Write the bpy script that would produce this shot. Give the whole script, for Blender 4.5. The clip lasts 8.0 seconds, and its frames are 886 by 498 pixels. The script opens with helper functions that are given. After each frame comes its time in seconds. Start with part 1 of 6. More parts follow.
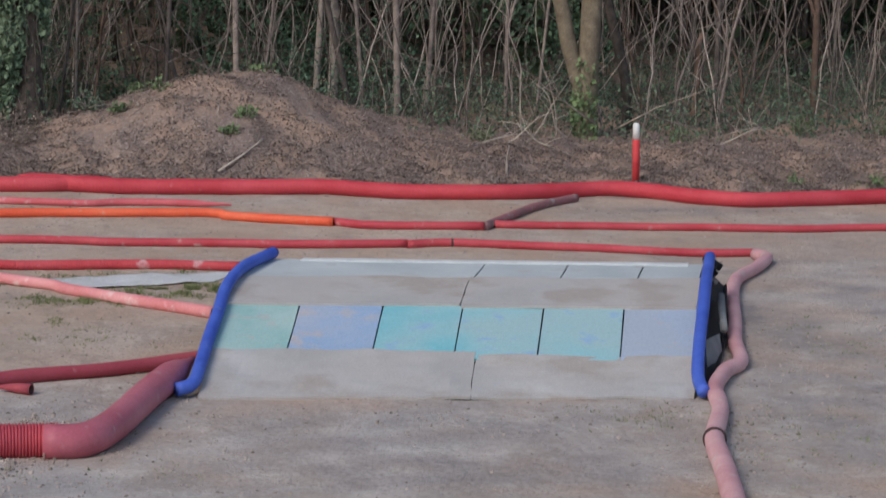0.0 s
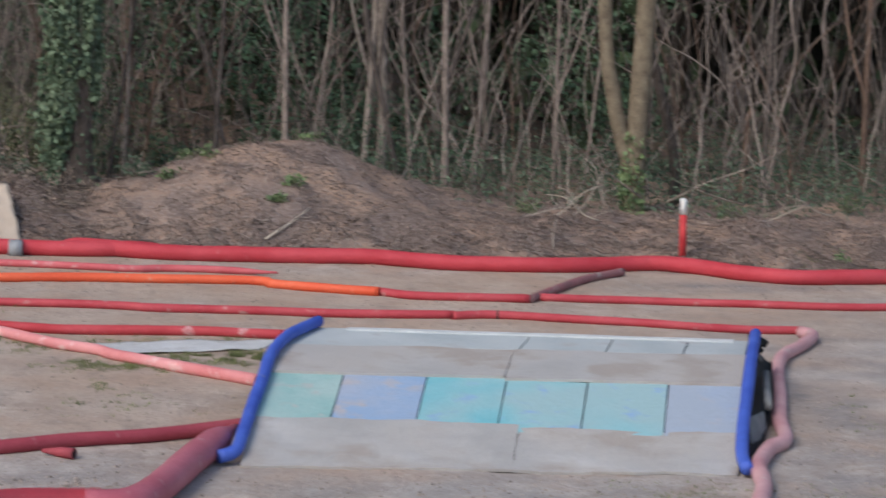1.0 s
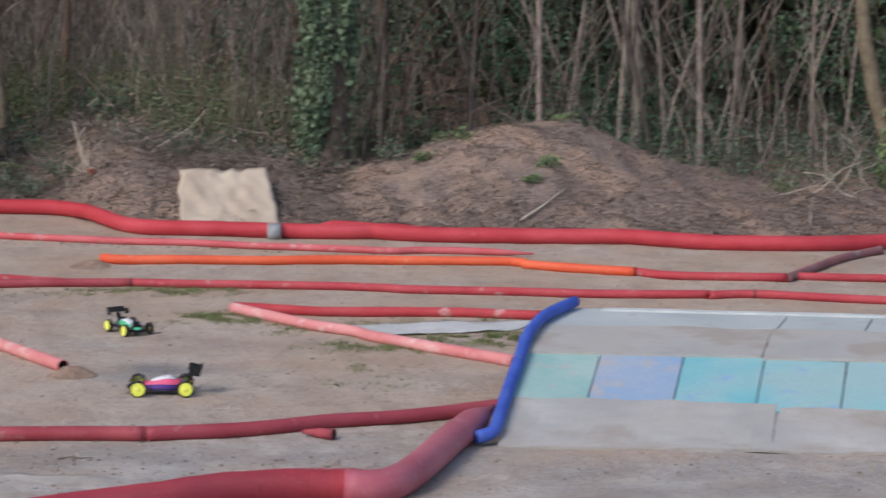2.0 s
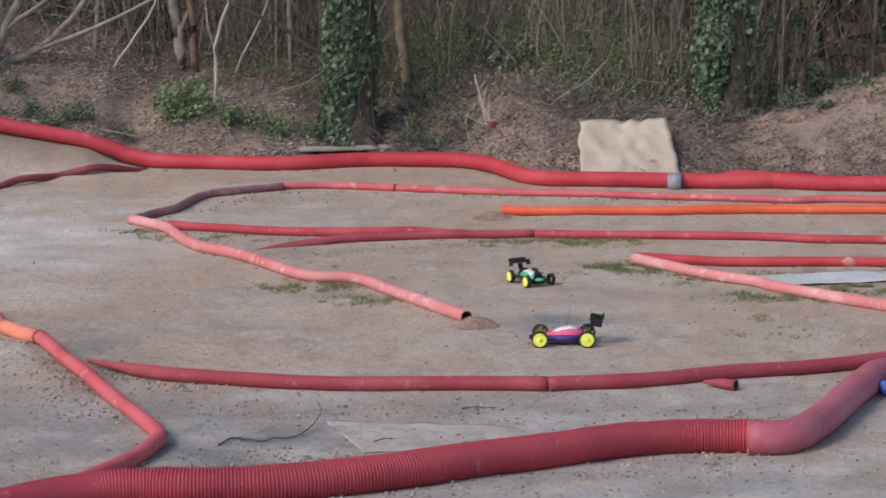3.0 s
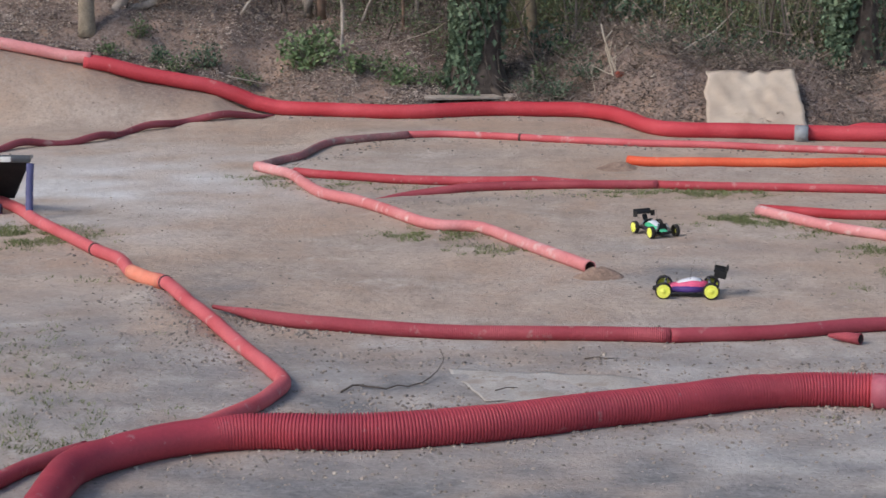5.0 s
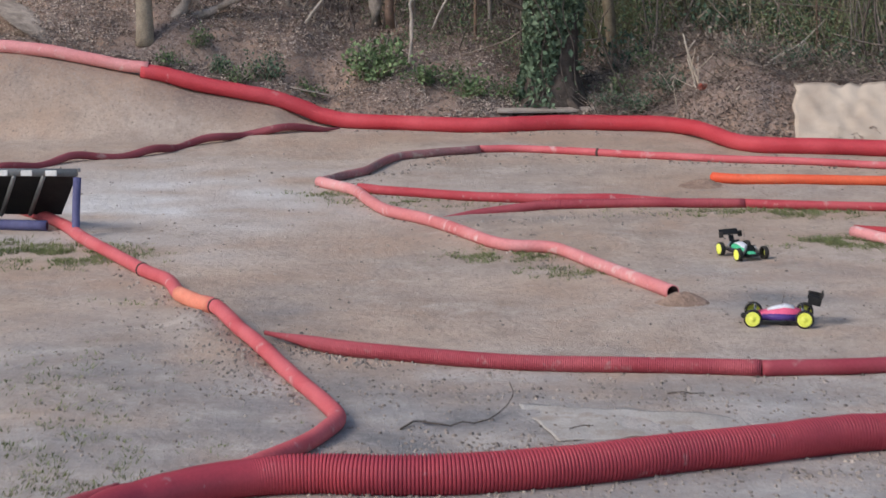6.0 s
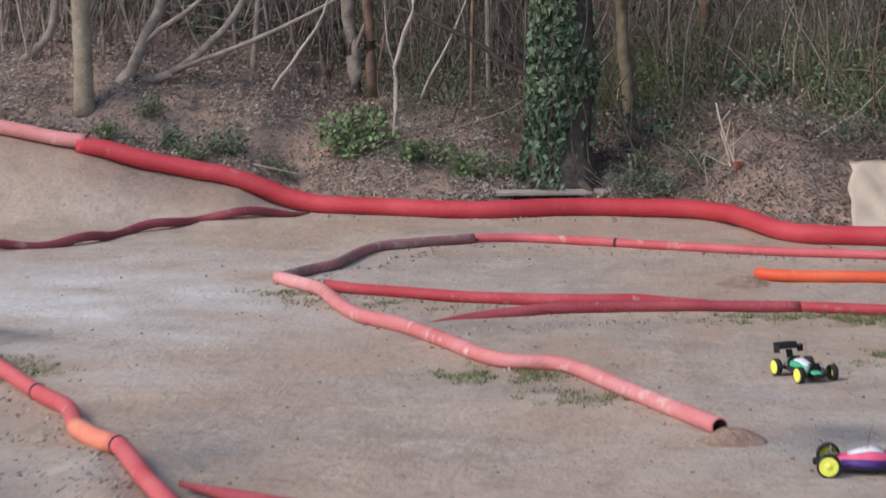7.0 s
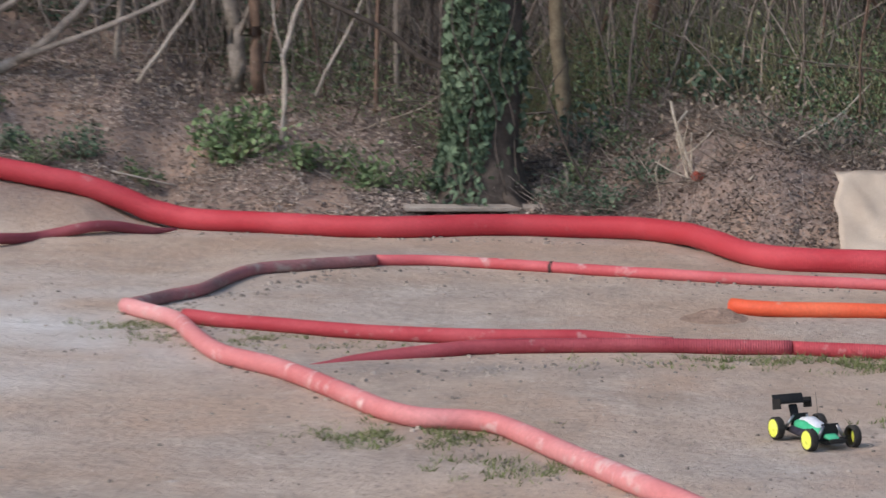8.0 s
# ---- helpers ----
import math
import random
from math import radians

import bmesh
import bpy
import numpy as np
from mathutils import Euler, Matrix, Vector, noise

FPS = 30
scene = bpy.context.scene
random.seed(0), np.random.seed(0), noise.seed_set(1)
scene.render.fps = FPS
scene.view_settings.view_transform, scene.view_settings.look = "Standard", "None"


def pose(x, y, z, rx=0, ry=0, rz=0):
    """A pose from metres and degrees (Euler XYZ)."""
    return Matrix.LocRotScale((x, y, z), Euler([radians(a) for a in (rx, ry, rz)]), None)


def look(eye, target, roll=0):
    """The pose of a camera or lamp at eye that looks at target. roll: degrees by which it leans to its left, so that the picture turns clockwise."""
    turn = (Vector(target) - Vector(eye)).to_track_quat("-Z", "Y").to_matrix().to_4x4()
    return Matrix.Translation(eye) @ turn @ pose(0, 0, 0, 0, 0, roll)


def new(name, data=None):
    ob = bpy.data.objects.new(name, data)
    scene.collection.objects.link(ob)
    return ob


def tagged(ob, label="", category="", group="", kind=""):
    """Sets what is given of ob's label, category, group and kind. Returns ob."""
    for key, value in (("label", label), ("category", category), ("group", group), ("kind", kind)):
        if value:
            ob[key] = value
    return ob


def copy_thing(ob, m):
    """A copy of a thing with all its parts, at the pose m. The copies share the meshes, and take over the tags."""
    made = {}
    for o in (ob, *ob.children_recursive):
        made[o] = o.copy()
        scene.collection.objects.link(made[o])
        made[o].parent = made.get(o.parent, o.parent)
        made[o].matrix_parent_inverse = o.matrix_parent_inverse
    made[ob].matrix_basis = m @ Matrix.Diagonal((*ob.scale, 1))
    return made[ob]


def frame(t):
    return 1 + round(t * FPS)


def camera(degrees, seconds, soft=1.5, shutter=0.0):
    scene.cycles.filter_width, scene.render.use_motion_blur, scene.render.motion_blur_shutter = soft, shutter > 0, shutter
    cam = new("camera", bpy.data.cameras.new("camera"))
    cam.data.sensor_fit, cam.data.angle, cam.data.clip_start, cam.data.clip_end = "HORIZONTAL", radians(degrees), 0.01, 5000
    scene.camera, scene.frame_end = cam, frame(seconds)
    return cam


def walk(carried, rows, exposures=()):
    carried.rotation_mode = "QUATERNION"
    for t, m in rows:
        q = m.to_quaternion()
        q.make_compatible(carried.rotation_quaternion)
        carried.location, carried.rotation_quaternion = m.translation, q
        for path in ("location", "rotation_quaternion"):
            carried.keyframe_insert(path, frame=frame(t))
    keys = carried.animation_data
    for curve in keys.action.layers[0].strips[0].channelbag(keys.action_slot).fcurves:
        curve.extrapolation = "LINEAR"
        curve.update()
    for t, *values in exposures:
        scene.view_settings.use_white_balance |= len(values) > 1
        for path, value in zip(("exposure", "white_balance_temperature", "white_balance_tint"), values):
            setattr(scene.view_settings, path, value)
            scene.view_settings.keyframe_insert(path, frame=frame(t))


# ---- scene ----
cam = camera(19.763, 8.0, soft=1.5, shutter=0.4)
ROWS = [
    (0.0, 0.000, 0.000, 3.450, -16.994, -9.514, 1.537),
    (0.5, 0.000, 0.000, 3.450, -17.018, -8.388, 2.326),
    (1.0, 0.000, 0.000, 3.450, -15.897, -7.940, 2.407),
    (1.2, 0.000, 0.000, 3.450, -14.056, -7.936, 2.124),
    (2.3, 0.000, 0.000, 3.450, -6.952, -8.792, 0.306),
    (2.5, 0.000, 0.000, 3.450, -3.777, -8.914, -0.315),
    (2.7, 0.000, 0.000, 3.450, -1.970, -9.065, -0.459),
    (2.9, 0.000, 0.000, 3.450, -1.255, -9.468, -0.682),
    (3.0, 0.000, 0.000, 3.450, -0.984, -9.684, -0.807),
    (3.5, 0.000, 0.000, 3.450, 0.000, -9.858, -0.900),
    (4.0, 0.000, 0.000, 3.450, 0.245, -10.074, -0.975),
    (4.5, 0.000, 0.000, 3.450, 0.821, -10.596, -0.890),
    (5.0, 0.000, 0.000, 3.450, 1.868, -10.789, -0.679),
    (5.2, 0.000, 0.000, 3.450, 2.236, -10.778, -0.654),
    (6.3, -0.031, 2.060, 3.130, 3.760, -9.950, -0.680),
    (6.5, -0.060, 2.700, 3.040, 3.640, -9.530, -0.700),
    (7.0, -0.107, 4.931, 2.746, 3.700, -8.460, -0.490),
    (7.5, -0.180, 6.731, 2.438, 3.350, -7.610, -0.130),
    (8.0, -0.239, 8.471, 2.125, 1.673, -7.560, 0.310),
]
walk(cam, [(t, pose(x, y, z, 0, 0, yaw) @ pose(0, 0, 0, 90 + pitch, 0, 0) @ pose(0, 0, 0, 0, 0, roll)) for t, x, y, z, yaw, pitch, roll in ROWS],
     exposures=[(0.0, 0.35 - 0.16), (0.5, 0.35 - 0.1), (1.0, 0.35), (5.2, 0.35), (8.0, 0.35 + 0.1)])

# ---- sky and sun: soft late-day light from the left ----
SUN_FROM = Vector((-0.62, -0.42, 0.66)).normalized()
world = bpy.data.worlds.new("world")
scene.world = world
world.use_nodes = True
wn, wl = world.node_tree.nodes, world.node_tree.links
sky = wn.new("ShaderNodeTexSky")
sky.sky_type, sky.sun_disc = "NISHITA", False
sky.sun_elevation = math.asin(SUN_FROM.z)
sky.sun_rotation = math.atan2(SUN_FROM.x, SUN_FROM.y)
sky.dust_density, sky.air_density, sky.ozone_density = 1.2, 1.0, 1.0
wn["Background"].inputs["Strength"].default_value = 0.15
wl.new(sky.outputs["Color"], wn["Background"].inputs["Color"])
sun = new("sun", bpy.data.lights.new("sun", "SUN"))
sun.data.energy, sun.data.angle, sun.data.color = 1.5, radians(24), (1.0, 0.93, 0.86)
sun.matrix_basis = look(SUN_FROM * 60, (0, 0, 0))


# ---- materials ----
def material(name, dark, light, scale=6.0, rough=0.8, bump=0.2, fine=90.0, spots=None, spot_at=0.62, spot_scale=20.0,
             ribs=0.0, rib_depth=0.5, metal=0.0, vary=0.0, island=0.0, spec=0.3, detail=6.0, bleach=None):
    """Two tones by a broad noise, a fine grain, optional spots, ribs along a pipe and a change of tone from piece to piece."""
    m = bpy.data.materials.new(name)
    m.use_nodes = True
    n, l = m.node_tree.nodes, m.node_tree.links
    bsdf = n["Principled BSDF"]
    co = n.new("ShaderNodeTexCoord")
    src = co.outputs["Object"]

    def noise_tex(s, d=detail, r=0.55):
        t = n.new("ShaderNodeTexNoise")
        t.inputs["Scale"].default_value, t.inputs["Detail"].default_value, t.inputs["Roughness"].default_value = s, d, r
        l.new(src, t.inputs["Vector"])
        return t.outputs["Fac"]

    def ramp(fac, lo, hi):
        r = n.new("ShaderNodeMapRange")
        r.inputs["From Min"].default_value, r.inputs["From Max"].default_value = lo, hi
        l.new(fac, r.inputs["Value"])
        return r.outputs["Result"]

    def mix(fac, a, b, kind="MIX"):
        x = n.new("ShaderNodeMix")
        x.data_type, x.blend_type = "RGBA", kind
        for sock, v in ((x.inputs["Factor"], fac), (x.inputs["A"], a), (x.inputs["B"], b)):
            if isinstance(v, bpy.types.NodeSocket):
                l.new(v, sock)
            elif isinstance(v, float):
                sock.default_value = v
            else:
                sock.default_value = (*v, 1.0)
        return x.outputs["Result"]

    broad, grain = noise_tex(scale), noise_tex(fine, 3.0, 0.7)
    col = mix(ramp(broad, 0.34, 0.66), dark, light)
    if bleach:
        col = mix(ramp(noise_tex(bleach[1], 2.0), 0.4, 0.62), col, bleach[0])
    if spots:
        col = mix(ramp(noise_tex(spot_scale, 4.0), spot_at, spot_at + 0.15), col, spots)
    col = mix(0.26 if rough < 0.66 else 0.55, col, mix(ramp(grain, 0.3, 0.7), (0.55, 0.55, 0.55), (1.3, 1.3, 1.3)), "MULTIPLY")
    if vary or island:
        if island:
            info = n.new("ShaderNodeNewGeometry").outputs["Random Per Island"]
        else:
            info = n.new("ShaderNodeObjectInfo").outputs["Random"]
        amount = max(vary, island)
        col = mix(1.0, col, mix(info, (1 - amount,) * 3, (1 + amount, 1 + amount * 0.95, 1 + amount * 0.85)), "MULTIPLY")
    l.new(col, bsdf.inputs["Base Color"])
    bsdf.inputs["Roughness"].default_value, bsdf.inputs["Metallic"].default_value = rough, metal
    bsdf.inputs["Specular IOR Level"].default_value = spec
    last = None
    for fac, strength, dist in ((broad, bump, 0.03), (grain, bump, 0.006)):
        b = n.new("ShaderNodeBump")
        b.inputs["Strength"].default_value, b.inputs["Distance"].default_value = strength, dist
        l.new(fac, b.inputs["Height"])
        if last:
            l.new(last, b.inputs["Normal"])
        last = b.outputs["Normal"]
    if ribs:
        w = n.new("ShaderNodeTexWave")
        w.inputs["Scale"].default_value = 0.314 / ribs
        l.new(co.outputs["UV"], w.inputs["Vector"])
        b = n.new("ShaderNodeBump")
        b.inputs["Strength"].default_value, b.inputs["Distance"].default_value = rib_depth, ribs * 0.3
        l.new(w.outputs["Fac"], b.inputs["Height"])
        l.new(last, b.inputs["Normal"])
        last = b.outputs["Normal"]
    l.new(last, bsdf.inputs["Normal"])
    return m


def ground_material():
    """Trodden clay on the track; brown litter-covered soil on the bank, chosen by a painted vertex value."""
    m = bpy.data.materials.new("dirt")
    m.use_nodes = True
    n, l = m.node_tree.nodes, m.node_tree.links
    bsdf = n["Principled BSDF"]
    co = n.new("ShaderNodeTexCoord").outputs["Object"]

    def stretched(sx, sy):
        k = n.new("ShaderNodeMapping")
        k.inputs["Scale"].default_value = (sx, sy, 1)
        l.new(co, k.inputs["Vector"])
        return k.outputs["Vector"]

    def noise_tex(s, d=5.0, r=0.6, vec=co):
        t = n.new("ShaderNodeTexNoise")
        t.inputs["Scale"].default_value, t.inputs["Detail"].default_value, t.inputs["Roughness"].default_value = s, d, r
        l.new(vec, t.inputs["Vector"])
        return t.outputs["Fac"]

    def ramp(fac, lo, hi):
        r = n.new("ShaderNodeMapRange")
        r.inputs["From Min"].default_value, r.inputs["From Max"].default_value = lo, hi
        l.new(fac, r.inputs["Value"])
        return r.outputs["Result"]

    def mix(fac, a, b, kind="MIX"):
        x = n.new("ShaderNodeMix")
        x.data_type, x.blend_type = "RGBA", kind
        for sock, v in ((x.inputs["Factor"], fac), (x.inputs["A"], a), (x.inputs["B"], b)):
            if isinstance(v, bpy.types.NodeSocket):
                l.new(v, sock)
            elif isinstance(v, float):
                sock.default_value = v
            else:
                sock.default_value = (*v, 1.0)
        return x.outputs["Result"]

    att = n.new("ShaderNodeVertexColor")
    att.layer_name = "kind"
    sep = n.new("ShaderNodeSeparateColor")
    l.new(att.outputs["Color"], sep.inputs["Color"])
    clay = mix(ramp(noise_tex(0.45, 4.0), 0.38, 0.64), (0.405, 0.342, 0.295), (0.50, 0.437, 0.386))
    clay = mix(ramp(noise_tex(1.0, 6.0, 0.65, stretched(1.0, 0.8)), 0.48, 0.66), clay, (0.365, 0.285, 0.228))
    clay = mix(ramp(noise_tex(3.0, 5.0, 0.65, stretched(1.0, 0.8)), 0.5, 0.72), clay, (0.605, 0.53, 0.465))
    warm = mix(ramp(noise_tex(1.3, 5.0, 0.6, stretched(1.0, 0.8)), 0.36, 0.64), (0.445, 0.315, 0.228), (0.56, 0.428, 0.33))
    clay = mix(att.outputs["Alpha"], clay, warm)
    clay = mix(ramp(noise_tex(0.8, 5.0, 0.6, stretched(1.0, 0.8)), 0.50, 0.64), clay, (0.465, 0.335, 0.25))
    clods = n.new("ShaderNodeMath")
    clods.operation = "MULTIPLY"
    l.new(ramp(noise_tex(0.9, 4.0), 0.40, 0.58), clods.inputs[0])
    l.new(ramp(noise_tex(34.0, 4.0, 0.65, stretched(1.0, 0.8)), 0.57, 0.66), clods.inputs[1])
    clay = mix(clods.outputs["Value"], clay, (0.27, 0.215, 0.178))
    clay = mix(ramp(noise_tex(4.2, 7.0, 0.76, stretched(1.0, 0.8)), 0.50, 0.72), clay, (0.33, 0.262, 0.212))
    clay = mix(ramp(noise_tex(7.0, 6.0, 0.75, stretched(1.0, 0.8)), 0.60, 0.76), clay, (0.56, 0.48, 0.41))
    dust = mix(ramp(noise_tex(2.2, 6.0, 0.7, stretched(1.0, 0.8)), 0.3, 0.6), (0.52, 0.475, 0.43), (0.69, 0.655, 0.62))
    clay = mix(sep.outputs["Green"], clay, dust)
    # one dark grey tone for damp soil and for shade painted on the clay
    damp_shade = mix(ramp(noise_tex(7.0, 6.0, 0.7), 0.35, 0.65), (0.19, 0.178, 0.172), (0.30, 0.278, 0.265))
    clay = mix(sep.outputs["Blue"], clay, damp_shade)
    soil = mix(ramp(noise_tex(1.6, 6.0, 0.65), 0.44, 0.64), (0.215, 0.158, 0.134), (0.41, 0.275, 0.198))
    soil = mix(ramp(noise_tex(30.0, 6.0, 0.8), 0.5, 0.62), soil, (0.345, 0.28, 0.24))
    soil = mix(ramp(noise_tex(22.0, 6.0, 0.8, stretched(1.3, 0.9)), 0.57, 0.68), soil, (0.12, 0.092, 0.078))
    col = mix(sep.outputs["Red"], clay, soil)
    grain, pits = noise_tex(120.0, 3.0, 0.75), noise_tex(28.0, 5.0, 0.7)
    col = mix(0.2, col, mix(ramp(grain, 0.3, 0.7), (0.6, 0.6, 0.6), (1.28, 1.28, 1.28)), "MULTIPLY")
    col = mix(0.3, col, mix(ramp(pits, 0.3, 0.7), (0.66, 0.66, 0.66), (1.24, 1.24, 1.24)), "MULTIPLY")
    l.new(col, bsdf.inputs["Base Color"])
    bsdf.inputs["Roughness"].default_value, bsdf.inputs["Specular IOR Level"].default_value = 0.95, 0.15
    last = None
    for fac, strength, dist in ((noise_tex(3.0, 5.0), 0.35, 0.05), (noise_tex(11.0, 5.0, 0.65), 0.55, 0.03), (pits, 0.55, 0.02), (grain, 0.3, 0.008)):
        b = n.new("ShaderNodeBump")
        b.inputs["Strength"].default_value, b.inputs["Distance"].default_value = strength, dist
        l.new(fac, b.inputs["Height"])
        if last:
            l.new(last, b.inputs["Normal"])
        last = b.outputs["Normal"]
    l.new(last, bsdf.inputs["Normal"])
    return m


DIRT = ground_material()
RED = material("red_plastic", (0.43, 0.042, 0.056), (0.54, 0.09, 0.102), 3.0, 0.6, 0.08, 60, ribs=0.012, spots=(0.53, 0.30, 0.28), spot_at=0.62, spot_scale=12)
SCUFFED = material("scuffed_red_plastic", (0.50, 0.05, 0.06), (0.60, 0.09, 0.10), 3.0, 0.6, 0.1, 60, ribs=0.0125, rib_depth=0.8, spots=(0.72, 0.55, 0.53), spot_at=0.58, spot_scale=5)
BRIGHT_RED = material("bright_red_plastic", (0.47, 0.038, 0.052), (0.57, 0.072, 0.088), 2.0, 0.6, 0.06, 60, ribs=0.012, spots=(0.55, 0.24, 0.23), spot_at=0.68, spot_scale=10)
WINE = material("wine_red_plastic", (0.33, 0.045, 0.062), (0.45, 0.09, 0.105), 2.2, 0.6, 0.1, 60, ribs=0.0125, rib_depth=0.8, spots=(0.44, 0.27, 0.25), spot_at=0.62, spot_scale=13)
SMOOTH_WINE = material("smooth_wine_red_plastic", (0.30, 0.04, 0.058), (0.41, 0.085, 0.10), 1.5, 0.55, 0.08, 60, spots=(0.42, 0.25, 0.23), spot_at=0.64, spot_scale=9)
DARK_WINE = material("dark_wine_plastic", (0.21, 0.042, 0.056), (0.31, 0.075, 0.09), 2.5, 0.65, 0.1, 60, ribs=0.0125, spots=(0.36, 0.24, 0.22), spot_at=0.62, spot_scale=9)
FADED_RED = material("faded_red_plastic", (0.52, 0.085, 0.095), (0.64, 0.155, 0.165), 2.2, 0.6, 0.08, 60, ribs=0.012, rib_depth=0.25, spots=(0.62, 0.40, 0.38), spot_at=0.62, spot_scale=9)
BIG_RED = material("ribbed_red_plastic", (0.29, 0.038, 0.058), (0.50, 0.064, 0.08), 0.9, 0.5, 0.06, 60, spots=(0.42, 0.22, 0.22), spot_at=0.66, spot_scale=14)
PINK = material("sun_bleached_pink_plastic", (0.58, 0.16, 0.16), (0.73, 0.33, 0.32), 1.6, 0.62, 0.08, 60, ribs=0.012, rib_depth=0.25, spots=(0.74, 0.53, 0.50), spot_at=0.58, spot_scale=9)
DULL_PINK = material("dusty_pink_plastic", (0.50, 0.24, 0.25), (0.64, 0.38, 0.38), 2.0, 0.65, 0.1, 60, ribs=0.02, rib_depth=0.25, spots=(0.55, 0.45, 0.42), spot_at=0.6, spot_scale=7)
MAUVE = material("faded_mauve_plastic", (0.37, 0.08, 0.108), (0.50, 0.16, 0.198), 1.6, 0.5, 0.06, 50, spots=(0.50, 0.31, 0.31), spot_at=0.62, spot_scale=8)
GREY_RED = material("mud_covered_red_plastic", (0.24, 0.125, 0.125), (0.38, 0.145, 0.15), 2.5, 0.8, 0.15, 60, ribs=0.0125, spots=(0.38, 0.30, 0.27), spot_at=0.56, spot_scale=9)
ORANGE = material("orange_plastic", (0.72, 0.10, 0.042), (0.80, 0.155, 0.07), 2.0, 0.55, 0.06, 60, ribs=0.012, rib_depth=0.25, spots=(0.66, 0.32, 0.23), spot_at=0.64, spot_scale=10)
SALMON = material("faded_orange_plastic", (0.72, 0.20, 0.125), (0.80, 0.30, 0.20), 4.0, 0.6, 0.06, 60)
BLUE = material("blue_foam_pipe", (0.045, 0.09, 0.42), (0.08, 0.15, 0.55), 3.0, 0.6, 0.1, 50, spots=(0.2, 0.22, 0.35), spot_at=0.66, spot_scale=9)
DARK_BLUE = material("dull_blue_pipe", (0.075, 0.075, 0.17), (0.13, 0.13, 0.25), 4.0, 0.65, 0.1, 50)
PIPE_INSIDE = material("pipe_inside", (0.05, 0.03, 0.03), (0.09, 0.05, 0.045), 6.0, 0.8, 0.1)
TAPE = material("grey_tape", (0.22, 0.23, 0.24), (0.32, 0.33, 0.34), 14.0, 0.5, 0.15)
MAT = material("grey_carpet", (0.40, 0.38, 0.355), (0.51, 0.49, 0.465), 1.2, 0.95, 0.35, 140, spots=(0.395, 0.345, 0.30), spot_at=0.5, spot_scale=2.2, bleach=((0.46, 0.42, 0.38), 0.9))
TOP_MAT = material("pale_carpet", (0.42, 0.455, 0.45), (0.52, 0.545, 0.53), 2.0, 0.95, 0.2, 140, spots=(0.43, 0.42, 0.4), spot_at=0.58, spot_scale=4)
GREEN_PANEL = material("worn_green_panel", (0.27, 0.47, 0.44), (0.40, 0.54, 0.50), 2.4, 0.75, 0.05, 110, spots=(0.49, 0.46, 0.42), spot_at=0.60, spot_scale=6)
BLUE_PANEL = material("worn_blue_panel", (0.28, 0.41, 0.58), (0.40, 0.46, 0.56), 2.6, 0.75, 0.05, 110, spots=(0.50, 0.45, 0.43), spot_at=0.54, spot_scale=4, bleach=((0.44, 0.45, 0.48), 1.1))
TURQUOISE = material("worn_turquoise_panel", (0.20, 0.50, 0.54), (0.33, 0.56, 0.57), 2.4, 0.72, 0.05, 110, spots=(0.28, 0.43, 0.62), spot_at=0.57, spot_scale=6, bleach=((0.36, 0.52, 0.52), 1.5))
GREY_BLUE = material("grey_blue_panel", (0.30, 0.41, 0.58), (0.41, 0.48, 0.58), 2.2, 0.75, 0.05, 110, spots=(0.47, 0.46, 0.47), spot_at=0.6, spot_scale=6, bleach=((0.40, 0.45, 0.51), 1.3))
WHITE_STRIP = material("white_strip", (0.55, 0.57, 0.56), (0.68, 0.69, 0.67), 6.0, 0.7, 0.1)
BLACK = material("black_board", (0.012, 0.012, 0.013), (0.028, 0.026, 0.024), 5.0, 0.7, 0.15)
GREY_BOARD = material("grey_board", (0.17, 0.17, 0.165), (0.25, 0.245, 0.235), 5.0, 0.7, 0.15)
OLD_WOOD = material("weathered_wood", (0.31, 0.255, 0.21), (0.45, 0.38, 0.32), 7.0, 0.85, 0.3)
JUTE = material("beige_cloth", (0.47, 0.37, 0.285), (0.58, 0.475, 0.375), 3.0, 0.95, 0.15, 220, spots=(0.43, 0.335, 0.25), spot_at=0.58, spot_scale=5)
SHEET = material("dirty_white_sheet", (0.50, 0.49, 0.47), (0.65, 0.645, 0.625), 3.0, 0.8, 0.2, 80, spots=(0.42, 0.38, 0.33), spot_at=0.59, spot_scale=7)
TARP = material("dusty_buried_sheet", (0.39, 0.345, 0.30), (0.49, 0.445, 0.40), 3.0, 0.9, 0.25, 80, spots=(0.36, 0.30, 0.25), spot_at=0.5, spot_scale=6)
BARK = material("grey_brown_bark", (0.22, 0.18, 0.15), (0.37, 0.31, 0.262), 14.0, 0.95, 0.6, 60)
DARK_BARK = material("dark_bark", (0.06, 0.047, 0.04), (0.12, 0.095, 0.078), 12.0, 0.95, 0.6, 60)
PALE_BARK = material("pale_stem_bark", (0.115, 0.092, 0.082), (0.25, 0.205, 0.18), 9.0, 0.9, 0.3, 60, vary=0.65)
RED_BARK = material("reddish_stem_bark", (0.13, 0.085, 0.066), (0.235, 0.155, 0.115), 9.0, 0.9, 0.3, 60, vary=0.4)
OCHRE_BARK = material("ochre_bark", (0.23, 0.185, 0.135), (0.35, 0.29, 0.22), 9.0, 0.95, 0.5, 60)
TWIG = material("dry_twigs", (0.135, 0.11, 0.095), (0.29, 0.238, 0.205), 9.0, 0.95, 0.2, 60, island=0.6)
HAZE_TWIG = material("thin_grey_twigs", (0.27, 0.23, 0.205), (0.43, 0.37, 0.335), 1.2, 0.95, 0.1, 60, island=0.4)
